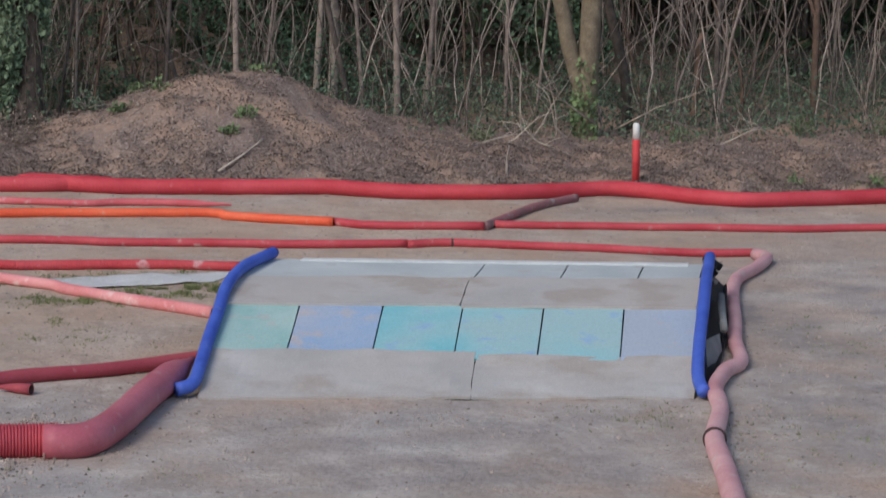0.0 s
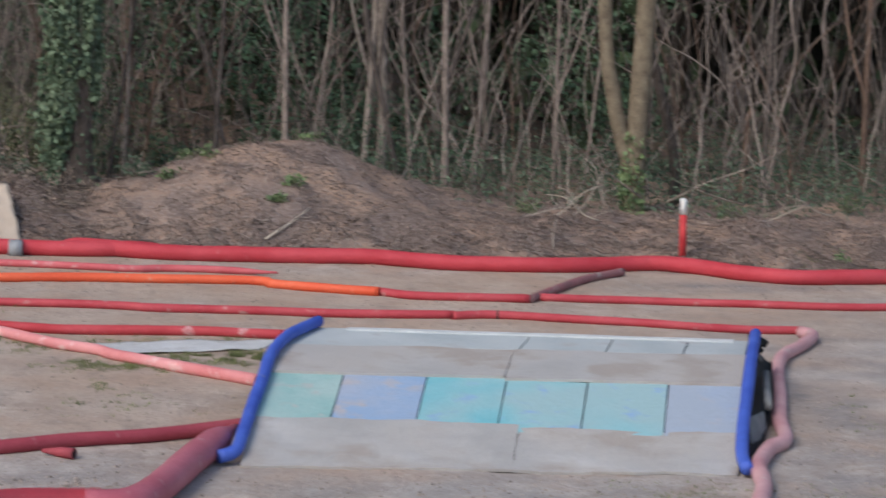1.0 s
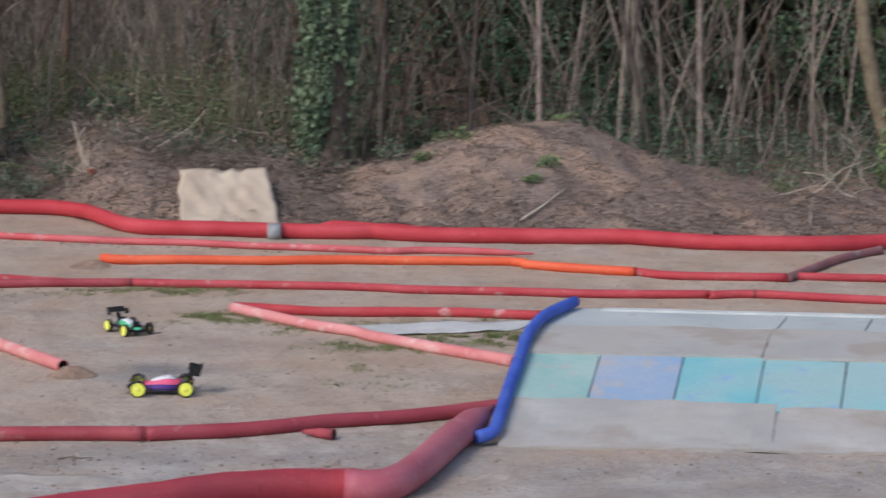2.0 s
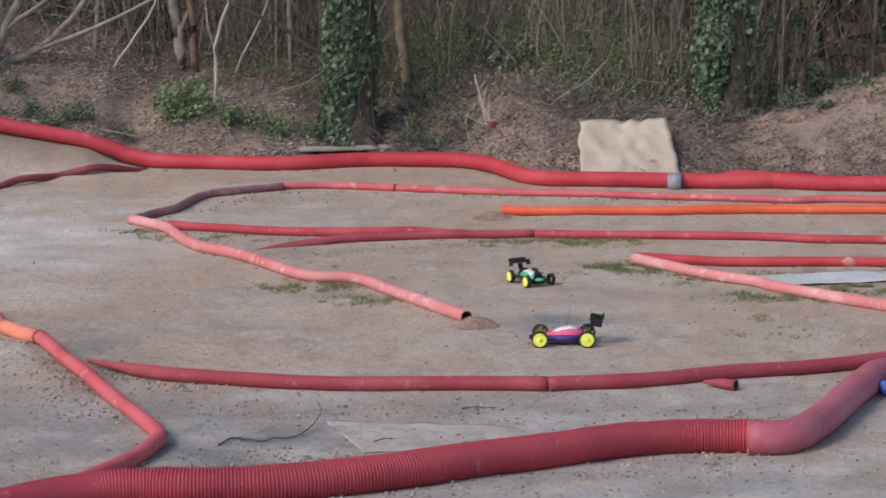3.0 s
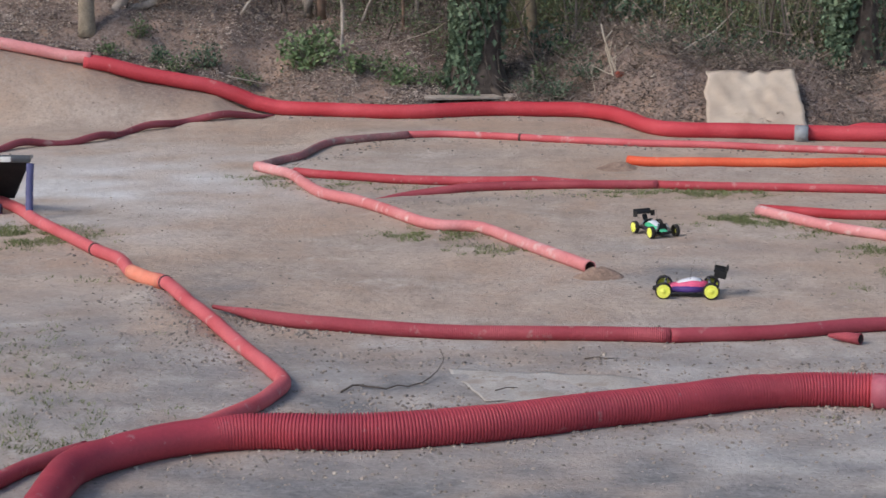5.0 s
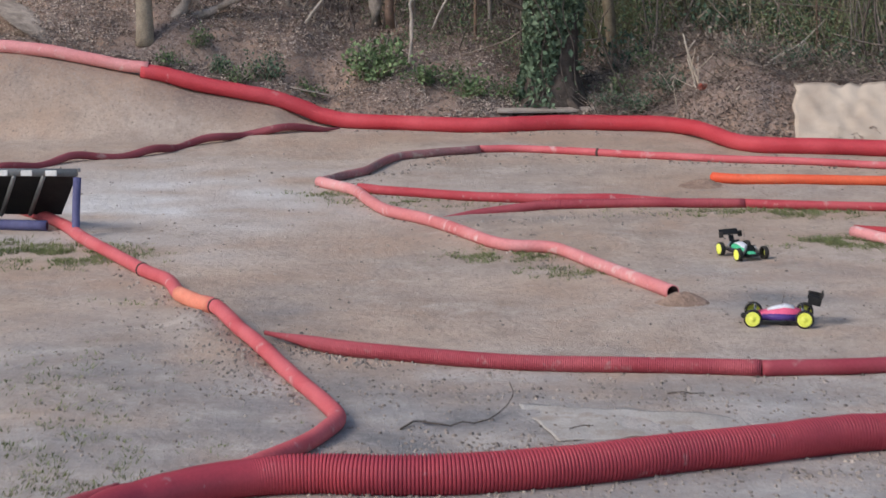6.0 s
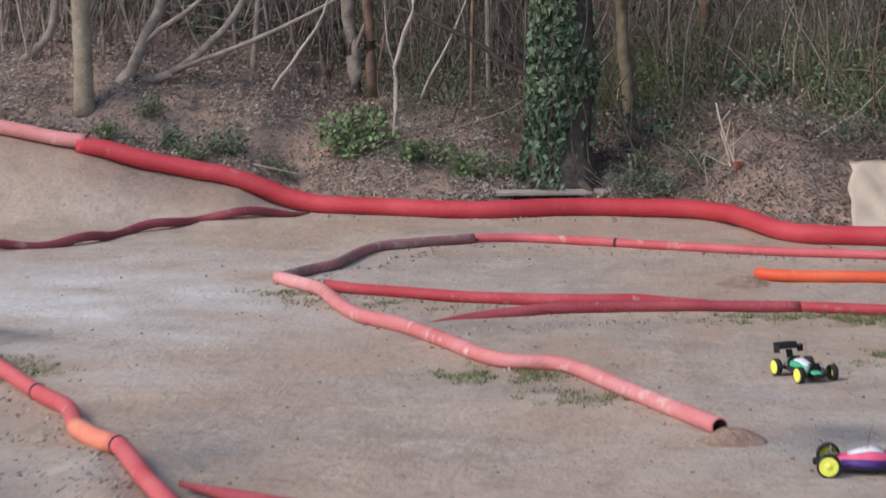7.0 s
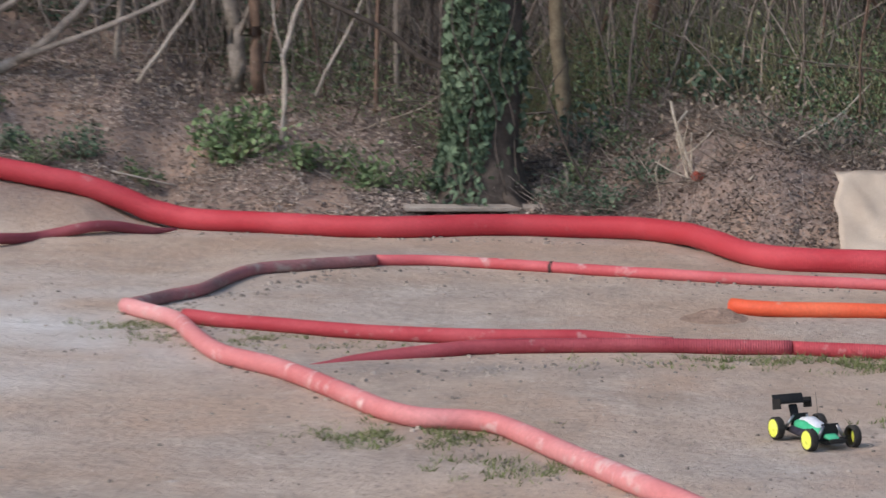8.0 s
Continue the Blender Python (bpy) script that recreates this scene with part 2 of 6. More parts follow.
WHITE_TWIG = material("pale_dry_stems", (0.21, 0.172, 0.152), (0.38, 0.318, 0.282), 5.0, 0.95, 0.2, 60, island=0.5)
FORK_BARK = material("olive_brown_bark", (0.14, 0.108, 0.075), (0.235, 0.19, 0.13), 9.0, 0.95, 0.5, 60)
FRESH = material("fresh_brush_leaf", (0.10, 0.148, 0.072), (0.18, 0.225, 0.112), 0.9, 0.8, 0.1, 50, island=0.4)
HEAP = material("crumbled_earth", (0.25, 0.165, 0.122), (0.37, 0.25, 0.185), 14.0, 0.95, 0.8, 60)
DEAD_STICK = material("bleached_stick", (0.42, 0.35, 0.27), (0.58, 0.50, 0.41), 9.0, 0.9, 0.2)
LIMB_BARK = material("weathered_limb_bark", (0.20, 0.165, 0.14), (0.34, 0.285, 0.245), 10.0, 0.95, 0.5, 60)
PALE_LIMB = material("pale_dry_bark", (0.33, 0.28, 0.235), (0.47, 0.41, 0.355), 10.0, 0.95, 0.3, 60)
IVY = material("ivy_leaf", (0.088, 0.135, 0.085), (0.162, 0.212, 0.136), 2.2, 0.75, 0.1, 50, island=0.45, spec=0.2)
LAUREL = material("bush_leaf", (0.115, 0.175, 0.08), (0.20, 0.265, 0.125), 4.0, 0.7, 0.1, 50, island=0.4)
UNDER = material("undergrowth_leaf", (0.065, 0.108, 0.072), (0.13, 0.178, 0.115), 1.2, 0.8, 0.1, 50, island=0.5)
OLIVE = material("olive_brush_leaf", (0.12, 0.135, 0.07), (0.21, 0.21, 0.12), 1.0, 0.85, 0.1, 50, island=0.45)
STRAW = material("olive_straw", (0.165, 0.175, 0.09), (0.30, 0.27, 0.175), 0.8, 0.9, 0.1, 50, island=0.5)
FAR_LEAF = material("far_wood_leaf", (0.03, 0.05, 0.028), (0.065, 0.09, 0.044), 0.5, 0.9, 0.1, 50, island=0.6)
RUST = material("dull_red_clay", (0.30, 0.07, 0.05), (0.42, 0.12, 0.085), 12.0, 0.9, 0.3)
HOLLY = material("evergreen_leaf", (0.06, 0.115, 0.07), (0.12, 0.185, 0.11), 0.8, 0.7, 0.1, 50, island=0.6)
GRASS = material("grass_blade", (0.125, 0.15, 0.058), (0.215, 0.232, 0.102), 3.0, 0.85, 0.05, 50, island=0.4)
LITTER = material("leaf_litter", (0.135, 0.104, 0.092), (0.28, 0.218, 0.188), 2.0, 0.95, 0.1, 60, island=0.55)
DRY_BRUSH = material("dry_brush_leaf", (0.22, 0.172, 0.138), (0.34, 0.272, 0.218), 1.2, 0.9, 0.1, 50, island=0.35)
STONE = material("small_stones", (0.225, 0.185, 0.155), (0.37, 0.31, 0.265), 8.0, 0.95, 0.3, 60, island=0.4)
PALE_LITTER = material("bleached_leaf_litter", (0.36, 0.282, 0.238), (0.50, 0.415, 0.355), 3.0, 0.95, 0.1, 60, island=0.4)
CLOD = material("dry_clods", (0.23, 0.19, 0.162), (0.37, 0.31, 0.265), 9.0, 0.95, 0.4, 60, island=0.4)
TYRE = material("black_rubber", (0.025, 0.022, 0.02), (0.05, 0.045, 0.04), 20.0, 0.9, 0.4)
YELLOW = material("yellow_rim", (0.85, 0.88, 0.10), (0.92, 0.93, 0.18), 20.0, 0.4, 0.02)
PINK_SHELL = material("pink_shell", (0.75, 0.10, 0.20), (0.85, 0.16, 0.27), 9.0, 0.35, 0.02)
PURPLE_SHELL = material("purple_shell", (0.06, 0.035, 0.16), (0.10, 0.05, 0.24), 9.0, 0.35, 0.02)
WHITE_SHELL = material("white_shell", (0.70, 0.69, 0.72), (0.80, 0.79, 0.81), 9.0, 0.35, 0.02)
GREEN_SHELL = material("green_shell", (0.05, 0.42, 0.20), (0.12, 0.60, 0.32), 9.0, 0.35, 0.02)
DARK_SHELL = material("dark_shell", (0.03, 0.03, 0.045), (0.06, 0.055, 0.075), 9.0, 0.35, 0.02)
METAL = material("grey_metal", (0.25, 0.25, 0.26), (0.36, 0.36, 0.37), 15.0, 0.4, 0.1, metal=0.8)
POST_RED = material("red_paint", (0.47, 0.035, 0.04), (0.60, 0.06, 0.062), 8.0, 0.6, 0.1)
POST_WHITE = material("white_paint", (0.66, 0.64, 0.61), (0.78, 0.77, 0.74), 8.0, 0.6, 0.1)
BACKDROP = material("shaded_wood_depth", (0.018, 0.018, 0.015), (0.055, 0.05, 0.043), 0.5, 1.0, 0.0, 5.0, spec=0.0)

# ---- the lie of the land ----
FAR_X = [-60, -5.6, -2.7, -1.94, -0.25, 0.31, 0.75, 1.06, 1.35, 1.87, 3.0, 4.74, 6.75, 8.35, 8.8, 9.66, 11.0, 16.0, 60]
FAR_Y = [25.6, 25.5, 25.43, 25.1, 25.1, 25.0, 24.7, 24.15, 23.7, 23.46, 23.26, 22.88, 22.3, 22.3, 22.1, 21.5, 21.6, 21.5, 21.5]
RISE_X = [-9, -5.6, -4.4, -3.94, -3.37, -3.09, -2.84, -2.6]
RISE_Z = [0.9, 0.73, 0.5, 0.36, 0.26, 0.2, 0.06, 0.0]
BANK_X = [-9, -5.5, -4.2, -3.0, -2.0, -1.2, -0.5, 0.3, 1.0, 2.2, 2.9, 3.4, 4.0, 7.0, 9.0, 12.0, 16]
BANK_Z = [0.4, 0.45, 0.66, 0.66, 0.62, 0.5, 0.2, 0.38, 0.62, 0.5, 0.4, 0.24, 0.22, 0.24, 0.26, 0.3, 0.36]
BACK_X = [-9, 3.0, 4.5]
BACK_Z = [0.2, 0.2, 0.0]
MOUND_X = [3.2, 4.16, 4.72, 5.29, 5.76, 6.23, 6.77, 7.4, 8.1]
MOUND_Z = [0.0, 0.36, 0.60, 0.70, 0.62, 0.44, 0.22, 0.09, 0.0]
HEAPS = [(-2.56, 16.45, 0.03, 0.16, 0.3), (-2.40, 16.05, 0.045, 0.15, 0.3), (-2.26, 15.65, 0.05, 0.15, 0.3), (-2.10, 15.25, 0.05, 0.15, 0.28), (-1.98, 14.9, 0.04, 0.16, 0.22), (0.54, 17.03, 0.03, 0.13, 0.09),
         (0.85, 21.8, 0.03, 0.12, 0.12), (-3.05, 16.0, 0.05, 1.1, 1.4), (-2.9, 14.3, 0.10, 0.9, 1.2)]


def smooth(v):
    v = min(1.0, max(0.0, v))
    return v * v * (3 - 2 * v)


def far_line(x):
    return float(np.interp(x, FAR_X, FAR_Y))


def height(x, y):
    """The ground's height: flat clay, a banked turn that climbs to the left, and an earth bank with a mound beyond the far pipe."""
    s = y - far_line(x)
    rise = float(np.interp(x, RISE_X, RISE_Z))
    z = rise * smooth(1 + s / 0.95)
    if s > 0:
        z += float(np.interp(x, BANK_X, BANK_Z)) * smooth((s - 0.06) / 1.5)
        z += float(np.interp(x, BACK_X, BACK_Z)) * smooth((s - 1.3) / 2.2)
        z += float(np.interp(x, MOUND_X, MOUND_Z)) * math.exp(-((y - 24.85) / 1.05) ** 2) * smooth(s / 0.8)
        rough = smooth(s / 0.5)
        z += rough * (0.10 * noise.noise((x * 1.1, y * 1.1, 3.0)) + 0.075 * noise.noise((x * 3.1, y * 3.1, 7.0)) + 0.045 * noise.noise((x * 8.0, y * 8.0, 1.0)))
    for hx, hy, h, sx, sy in HEAPS:
        d = ((x - hx) / sx) ** 2 + ((y - hy) / sy) ** 2
        if d < 9:
            z += h * math.exp(-d) * (1 + 0.25 * noise.noise((x * 2.5, y * 2.5, 5.0)))
    if abs(x) < 30:
        z += 0.018 * noise.noise((x * 0.9, y * 0.9, 0.0)) + 0.006 * noise.noise((x * 4.0, y * 4.0, 2.0))
    return z


DUSTY = [(-3.6, 21.3, 1.7, 1.6, 1.0), (-2.9, 20.3, 1.1, 0.8, 0.55), (1.0, 17.3, 0.7, 0.6, 0.35), (0.6, 14.2, 2.2, 0.35, 0.5), (1.6, 12.4, 1.6, 0.6, 0.6), (3.6, 13.6, 1.2, 0.5, 0.5),
         (-3.2, 15.6, 0.7, 1.0, 0.3), (9.0, 17.0, 1.5, 2.0, 0.45), (-2.9, 18.9, 0.6, 1.0, 0.3)]
# damp soil, and shade painted beside pipes, in the foreground and at the right
DAMP_AND_SHADE = [(-1.2, 12.1, 1.6, 0.5, 0.8), (-2.2, 13.6, 1.2, 0.5, 0.55), (-0.9, 13.5, 0.6, 0.35, 0.65), (1.2, 12.6, 1.2, 0.4, 0.6), (0.1, 12.2, 1.0, 0.4, 0.6), (-0.6, 12.0, 2.0, 0.5, 0.5), (0.2, 13.7, 2.2, 0.4, 0.5), (0.5, 11.6, 4.0, 0.8, 0.95), (-1.6, 12.9, 0.9, 0.4, 0.6), (0.2, 14.7, 1.6, 0.3, 0.4), (-2.6, 14.6, 0.8, 0.8, 0.4), (4.4, 13.6, 1.6, 0.4, 0.5), (8.2, 18.5, 1.2, 1.2, 0.4), (9.6, 19.0, 1.0, 1.5, 0.3), (0.6, 12.4, 3.2, 1.0, 0.55), (-1.0, 14.3, 2.0, 0.7, 0.5), (1.6, 14.3, 1.2, 0.5, 0.45), (4.2, 12.8, 2.0, 1.0, 0.45), (-3.0, 15.0, 0.9, 1.2, 0.4), (8.6, 15.2, 1.4, 2.2, 0.4), (1.5, 18.0, 0.7, 0.35, 0.3), (-0.6, 20.25, 0.8, 0.22, 0.75), (1.05, 17.15, 0.5, 0.3, 0.85), (-2.0, 16.6, 0.35, 0.9, 0.6), (8.9, 21.4, 1.1, 0.3, 0.7), (7.5, 16.2, 0.35, 1.3, 0.75), (-0.9, 14.0, 1.1, 0.5, 0.9), (0.0, 14.55, 1.8, 0.3, 0.7), (-1.3, 13.0, 0.7, 0.35, 0.8), (9.0, 16.6, 1.5, 2.6, 0.6), (7.6, 13.6, 1.6, 1.6, 0.6), (0.6, 12.9, 1.6, 0.22, 0.7), (-0.9, 11.9, 1.7, 0.55, 1.0), (0.9, 12.2, 2.2, 0.45, 0.75), (-1.0, 13.6, 0.5, 0.4, 1.0),
        (6.6, 13.4, 0.5, 1.2, 0.6), (-1.2, 14.6, 0.5, 0.5, 0.6), (2.3, 14.0, 0.5, 0.3, 0.6), (1.3, 12.9, 1.6, 0.25, 0.5), (-2.6, 13.4, 1.0, 0.8, 0.45), (3.8, 14.0, 1.3, 0.35, 0.4), (-0.9, 21.3, 0.8, 0.1, 0.5)]


def patch(spots, x, y):
    return max((a * math.exp(-(((x - px) / sx) ** 2 + ((y - py) / sy) ** 2)) for px, py, sx, sy, a in spots), default=0.0)


def add_mesh(name, verts, faces, mat=None, parent=None, smooth_shade=True, mats=None, slots=None, uvs=None):
    me = bpy.data.meshes.new(name)
    me.from_pydata([tuple(v) for v in verts], [], faces)
    for m in mats or ([mat] if mat else []):
        me.materials.append(m)
    if slots is not None:
        me.polygons.foreach_set("material_index", slots)
    if uvs is not None:
        layer = me.uv_layers.new(name="UVMap")
        loop_verts = np.empty(len(me.loops), dtype=np.int32)
        me.loops.foreach_get("vertex_index", loop_verts)
        layer.data.foreach_set("uv", np.asarray(uvs, dtype=np.float32)[loop_verts].ravel())
    me.polygons.foreach_set("use_smooth", [smooth_shade] * len(me.polygons))
    me.update()
    ob = new(name, me)
    if parent:
        ob.parent = parent
    return ob


def steps(lo, hi, fine, outer):
    inner = list(np.arange(lo, hi + fine / 2, fine))
    return [lo - d for d in reversed(outer)] + inner + [hi + d for d in outer]


def build_ground():
    xs = steps(-8.0, 14.0, 0.1, [0.6, 2, 5, 12, 30, 80, 200, 600])
    ys = steps(8.0, 31.0, 0.1, [0.6, 2, 5, 12, 30, 80, 200, 600])
    verts, cols = [], []
    for y in ys:
        for x in xs:
            verts.append((x, y, height(x, y)))
            s = y - far_line(x)
            n = 0.25 * noise.noise((x * 2.0, y * 2.0, 9.0))
            soil = smooth((s + n * 0.6 + 0.1) / 0.35)
            dust = patch(DUSTY, x, y) * (0.8 + 1.4 * noise.noise((x * 1.4, y * 2.4, 4.0)))
            damp_shade = patch(DAMP_AND_SHADE, x, y) * (0.9 + 1.2 * noise.noise((x * 2.4, y * 3.4, 6.0)))
            warm = smooth((y - 14.9) / 0.9) * (0.62 + 0.9 * noise.noise((x * 0.55, y * 1.0, 14.0)))
            if x < -2.7 and s < 0:
                warm = max(warm, 0.9 * smooth(1 + s / 0.95) * smooth((-2.4 - x) / 0.6))
                soil = max(soil, 0.85 * smooth(1 + s / 0.85) * smooth((-2.7 - x) / 0.8))
            cols.append((soil, min(1, max(0, dust)), min(1, max(0, damp_shade)), min(0.9, max(0, warm))))
    w = len(xs)
    faces = [(j * w + i, j * w + i + 1, (j + 1) * w + i + 1, (j + 1) * w + i) for j in range(len(ys) - 1) for i in range(w - 1)]
    ob = add_mesh("ground", verts, faces, DIRT)
    layer = ob.data.color_attributes.new("kind", "FLOAT_COLOR", "POINT")
    layer.data.foreach_set("color", np.array(cols, dtype=np.float32).ravel())
    return tagged(ob, "trodden tan clay track with a brown earth bank", "ground", kind="structure")


build_ground()


# ---- pipes ----
def curve_through(pts, step):
    """Points about step apart on a smooth curve through pts."""
    p = [Vector(q) for q in pts]
    p = [p[0] * 2 - p[1], *p, p[-1] * 2 - p[-2]]
    out = []
    for a, b, c, d in zip(p, p[1:], p[2:], p[3:]):
        n = max(1, int((c - b).length / step))
        for k in range(n):
            t = k / n
            out.append(0.5 * ((2 * b) + (c - a) * t + (2 * a - 5 * b + 4 * c - d) * t * t + (3 * b - a - 3 * c + d) * t ** 3))
    out.append(p[-2])
    return out


def sweep(line, radius, sides=16, caps=True, wall=0.0):
    """Rings along a line; radius is a number or one for each ring. With wall the ends stay open and the bore is seen."""
    n = len(line)
    radii = [radius] * n if isinstance(radius, (int, float)) else radius
    verts, faces, uvs, along = [], [], [], 0.0
    side = Vector((0, 0, 1))
    for i, c in enumerate(line):
        ahead = (line[min(i + 1, n - 1)] - line[max(i - 1, 0)]).normalized()
        across = ahead.cross(Vector((0, 0, 1)))
        across = across.normalized() if across.length > 0.05 else Vector((1, 0, 0))
        up = across.cross(ahead)
        if i:
            along += (c - line[i - 1]).length
        for k in range(sides):
            a = 2 * math.pi * k / sides
            verts.append(c + radii[i] * (math.cos(a) * across + math.sin(a) * up))
            uvs.append((along, k / sides))
    for i in range(n - 1):
        for k in range(sides):
            a, b = i * sides + k, i * sides + (k + 1) % sides
            faces.append((a, b, b + sides, a + sides))
    slots = [0] * len(faces)
    if wall:
        for i, step in ((0, 1), (n - 1, -1)):
            j = min(max(i + (3 if n > 12 else 1) * step, 0), n - 1)
            depth = line[j]
            first = len(verts)
            for k in range(sides):
                verts.append(line[i] + (verts[i * sides + k] - line[i]) * (1 - wall / radii[i]))
                uvs.append((0, 0))
            for k in range(sides):
                verts.append(depth + (verts[first + k] - line[i]) * min(1.0, 0.92 * radii[j] / radii[i]))
                uvs.append((0, 0))
            hub = len(verts)
            verts.append(depth)
            uvs.append((0, 0))
            for k in range(sides):
                a, b = i * sides + k, i * sides + (k + 1) % sides
                c, d = first + k, first + (k + 1) % sides
                faces.append((a, b, d, c) if step < 0 else (b, a, c, d))
                slots.append(0)
                faces.append((c, d, d + sides, c + sides) if step < 0 else (d, c, c + sides, d + sides))
                slots.append(1)
                faces.append((c + sides, d + sides, hub) if step < 0 else (d + sides, c + sides, hub))
                slots.append(1)
    elif caps:
        faces += [tuple(reversed(range(sides))), tuple(range((n - 1) * sides, n * sides))]
        slots += [0, 0]
    return verts, faces, uvs, slots


def lay(pts, r, lift=0.0, sink=0.12):
    """Plan points laid on the ground: the axis of a pipe of radius r."""
    line = curve_through([(x, y, 0) for x, y in pts], 0.06)
    zs = [max(height(p.x + dx, p.y + dy) for dx, dy in ((0, 0), (r, 0), (-r, 0))) for p in line]
    k = 4
    for i, p in enumerate(line):
        near = zs[max(0, i - k): i + k + 1]
        p.z = sum(near) / len(near) + r * (1 - sink) + lift
    return line


PIPES = "pipes that border the track"


def pipe(pts, r, mat, label, seed=0.0, joints=(), tail=0.0, pitch=0.0, rib_from=-9.0, line=None, tip=0.0, group=PIPES, name="drain_pipe", wall=0.008, thin=1.0, bury=0.0):
    """A flexible drain pipe on the ground. thin: its girth at the start, as a share; joints: places (0 to 1) of dark coupling rings; tail, tip: length over which an end flattens; bury: length over which the start comes up out of the soil; pitch: ribs as geometry."""
    line = line or lay(pts, r)
    if pitch:
        line = curve_through(line[::3] + [line[-1]], pitch / 7)
    total = sum((b - a).length for a, b in zip(line, line[1:]))
    radii, s, turns = [], 0.0, 0.0
    for i, p in enumerate(line):
        if i:
            s += (p - line[i - 1]).length
            turns += (p - line[i - 1]).length / (pitch) if pitch else 0.0
        q = r * (1 + 0.05 * noise.noise((s * 1.3, seed, 0.5)) + 0.035 * noise.noise((s * 4.5, seed, 2.5)))
        q *= thin + (1 - thin) * smooth((s / total - 0.45) / 0.5)
        if thin < 1:
            p.z -= 0.85 * max(0.0, r - q)
        if pitch:
            q *= 1 + 0.045 * smooth((p.x - rib_from) / 0.5) * (1 if turns % 1 < 0.68 else -1.1)
        if bury and s < bury:
            p.z -= 2.0 * r * (1 - smooth(s / bury))
        if tail and s < tail:
            q *= 0.3 + 0.7 * smooth(s / tail)
        if tip and total - s < tip:
            q *= 0.3 + 0.7 * smooth((total - s) / tip)
        radii.append(q)
    verts, faces, uvs, slots = sweep(line, radii, 18, wall=wall)
    ob = add_mesh(name, verts, faces, mats=[mat, PIPE_INSIDE], slots=slots, uvs=uvs)
    for j in joints:
        i = int(j * (len(line) - 1)) if isinstance(j, float) else min(range(len(line)), key=lambda q: (line[q].x - j[0]) ** 2 + (line[q].y - j[1]) ** 2)
        i = min(len(line) - 2, max(1, i))
        ring = [line[i] + (line[i + 1] - line[i - 1]).normalized() * d for d in (-0.012, -0.006, 0.006, 0.012)]
        v, f, u, _ = sweep(ring, [r * 1.0, r * 1.1, r * 1.1, r * 1.0], 18)
        add_mesh("joint_ring", v, f, PIPE_INSIDE, ob)
    return tagged(ob, label, "drain pipe", group)


# the far border, from the banked turn to the gap by the mound
pipe(None, 0.074, BRIGHT_RED, "long bright red ribbed pipe along the far bank", 1.0, line=lay([(-4.42, 25.42), (-3.94, 25.4), (-3.37, 25.4), (-3.09, 25.42), (-2.84, 25.43), (-2.6, 25.4), *[(-1.94, 25.19), (-1.15, 25.02), (-0.25, 25.18), (0.31, 25.08), (0.75, 24.79), (1.06, 24.23), (1.36, 23.74), (1.87, 23.54), (2.59, 23.40), (3.10, 23.27)], (3.45, 23.25), (3.8, 23.26), (4.2, 23.16)], 0.074), tip=0.6)
pipe([(-9.0, 25.9), (-7.0, 25.6), (-5.6, 25.48), (-4.99, 25.45), (-4.35, 25.42)], 0.062, PINK, "faded thinner pipe on the banked turn", 2.0)
pipe(None, 0.074, BRIGHT_RED, "long bright red ribbed pipe below the earth mound", 3.0, tail=0.22, line=lay([(2.93, 23.48), (3.2, 23.37), (3.6, 23.2), *[(3.9, 23.11), (4.75, 22.94), (5.78, 22.72), (6.77, 22.37), (7.43, 22.26), (8.38, 22.41), (8.80, 22.18), (9.22, 21.80), (9.69, 21.57), (11.01, 21.67)], (12.4, 21.7), (14.0, 21.6)], 0.074))
pipe(None, 0.036, DARK_WINE, "thin twisted dark red pipe at the foot of the banked turn", 4.0, tip=0.3, line=[q + Vector((0, 0, 0.023 * math.sin(i * 0.5))) for i, q in enumerate(lay([(-8.0, 21.0), (-6.3, 21.9), (-5.5, 22.3), *[(-5.04, 22.59), (-4.82, 22.90), (-4.60, 23.22), (-4.25, 23.44), (-3.96, 23.77), (-3.79, 24.21), (-3.52, 24.45), (-3.30, 24.70), (-3.05, 24.73), (-2.77, 24.94), (-2.49, 25.12)]], 0.036))])
pipe([(-2.30, 21.86), (-2.13, 22.20), (-1.99, 22.42), (-1.90, 22.82), (-1.77, 23.19), (-1.50, 23.38), (-1.09, 23.63)], 0.037, GREY_RED, "mud-covered dark pipe round the inner bend", 5.0, wall=0.0)
pipe([(-1.09, 23.69), (-0.66, 23.72), (0.03, 23.44), (0.80, 23.11), (1.46, 22.91), (2.80, 22.52), (3.48, 22.32), (3.84, 22.34), (4.76, 22.08)], 0.034, FADED_RED, "thin red pipe between two lanes", 6.0, joints=(0.19,), tip=0.4)
pipe([(0.91, 21.94), (1.15, 21.83), (2.22, 21.73), (3.19, 21.71), (4.45, 21.54), (4.54, 21.39), (4.90, 21.20), (5.42, 20.98)], 0.041, ORANGE, "smooth bright orange pipe lying between lanes", 7.0)
pipe([(5.43, 21.01), (5.65, 20.79), (6.06, 20.64), (6.64, 20.54)], 0.037, RED, "short red pipe joined to the orange pipe", 8.0, wall=0.0)
pipe([(6.64, 20.53), (7.10, 21.17), (7.52, 21.65), (8.03, 22.09)], 0.038, GREY_RED, "dark dirty pipe that crosses to the far border", 9.0, wall=0.0)
pipe(None, 0.035, RED, "straight red pipe along the far lane", 10.0, wall=0.0, line=lay([*[(6.78, 20.67), (7.26, 20.57), (7.39, 20.56), (8.35, 20.35), (9.33, 20.13), (10.20, 20.05)], (12.0, 19.6), (13.5, 19.4)], 0.035))
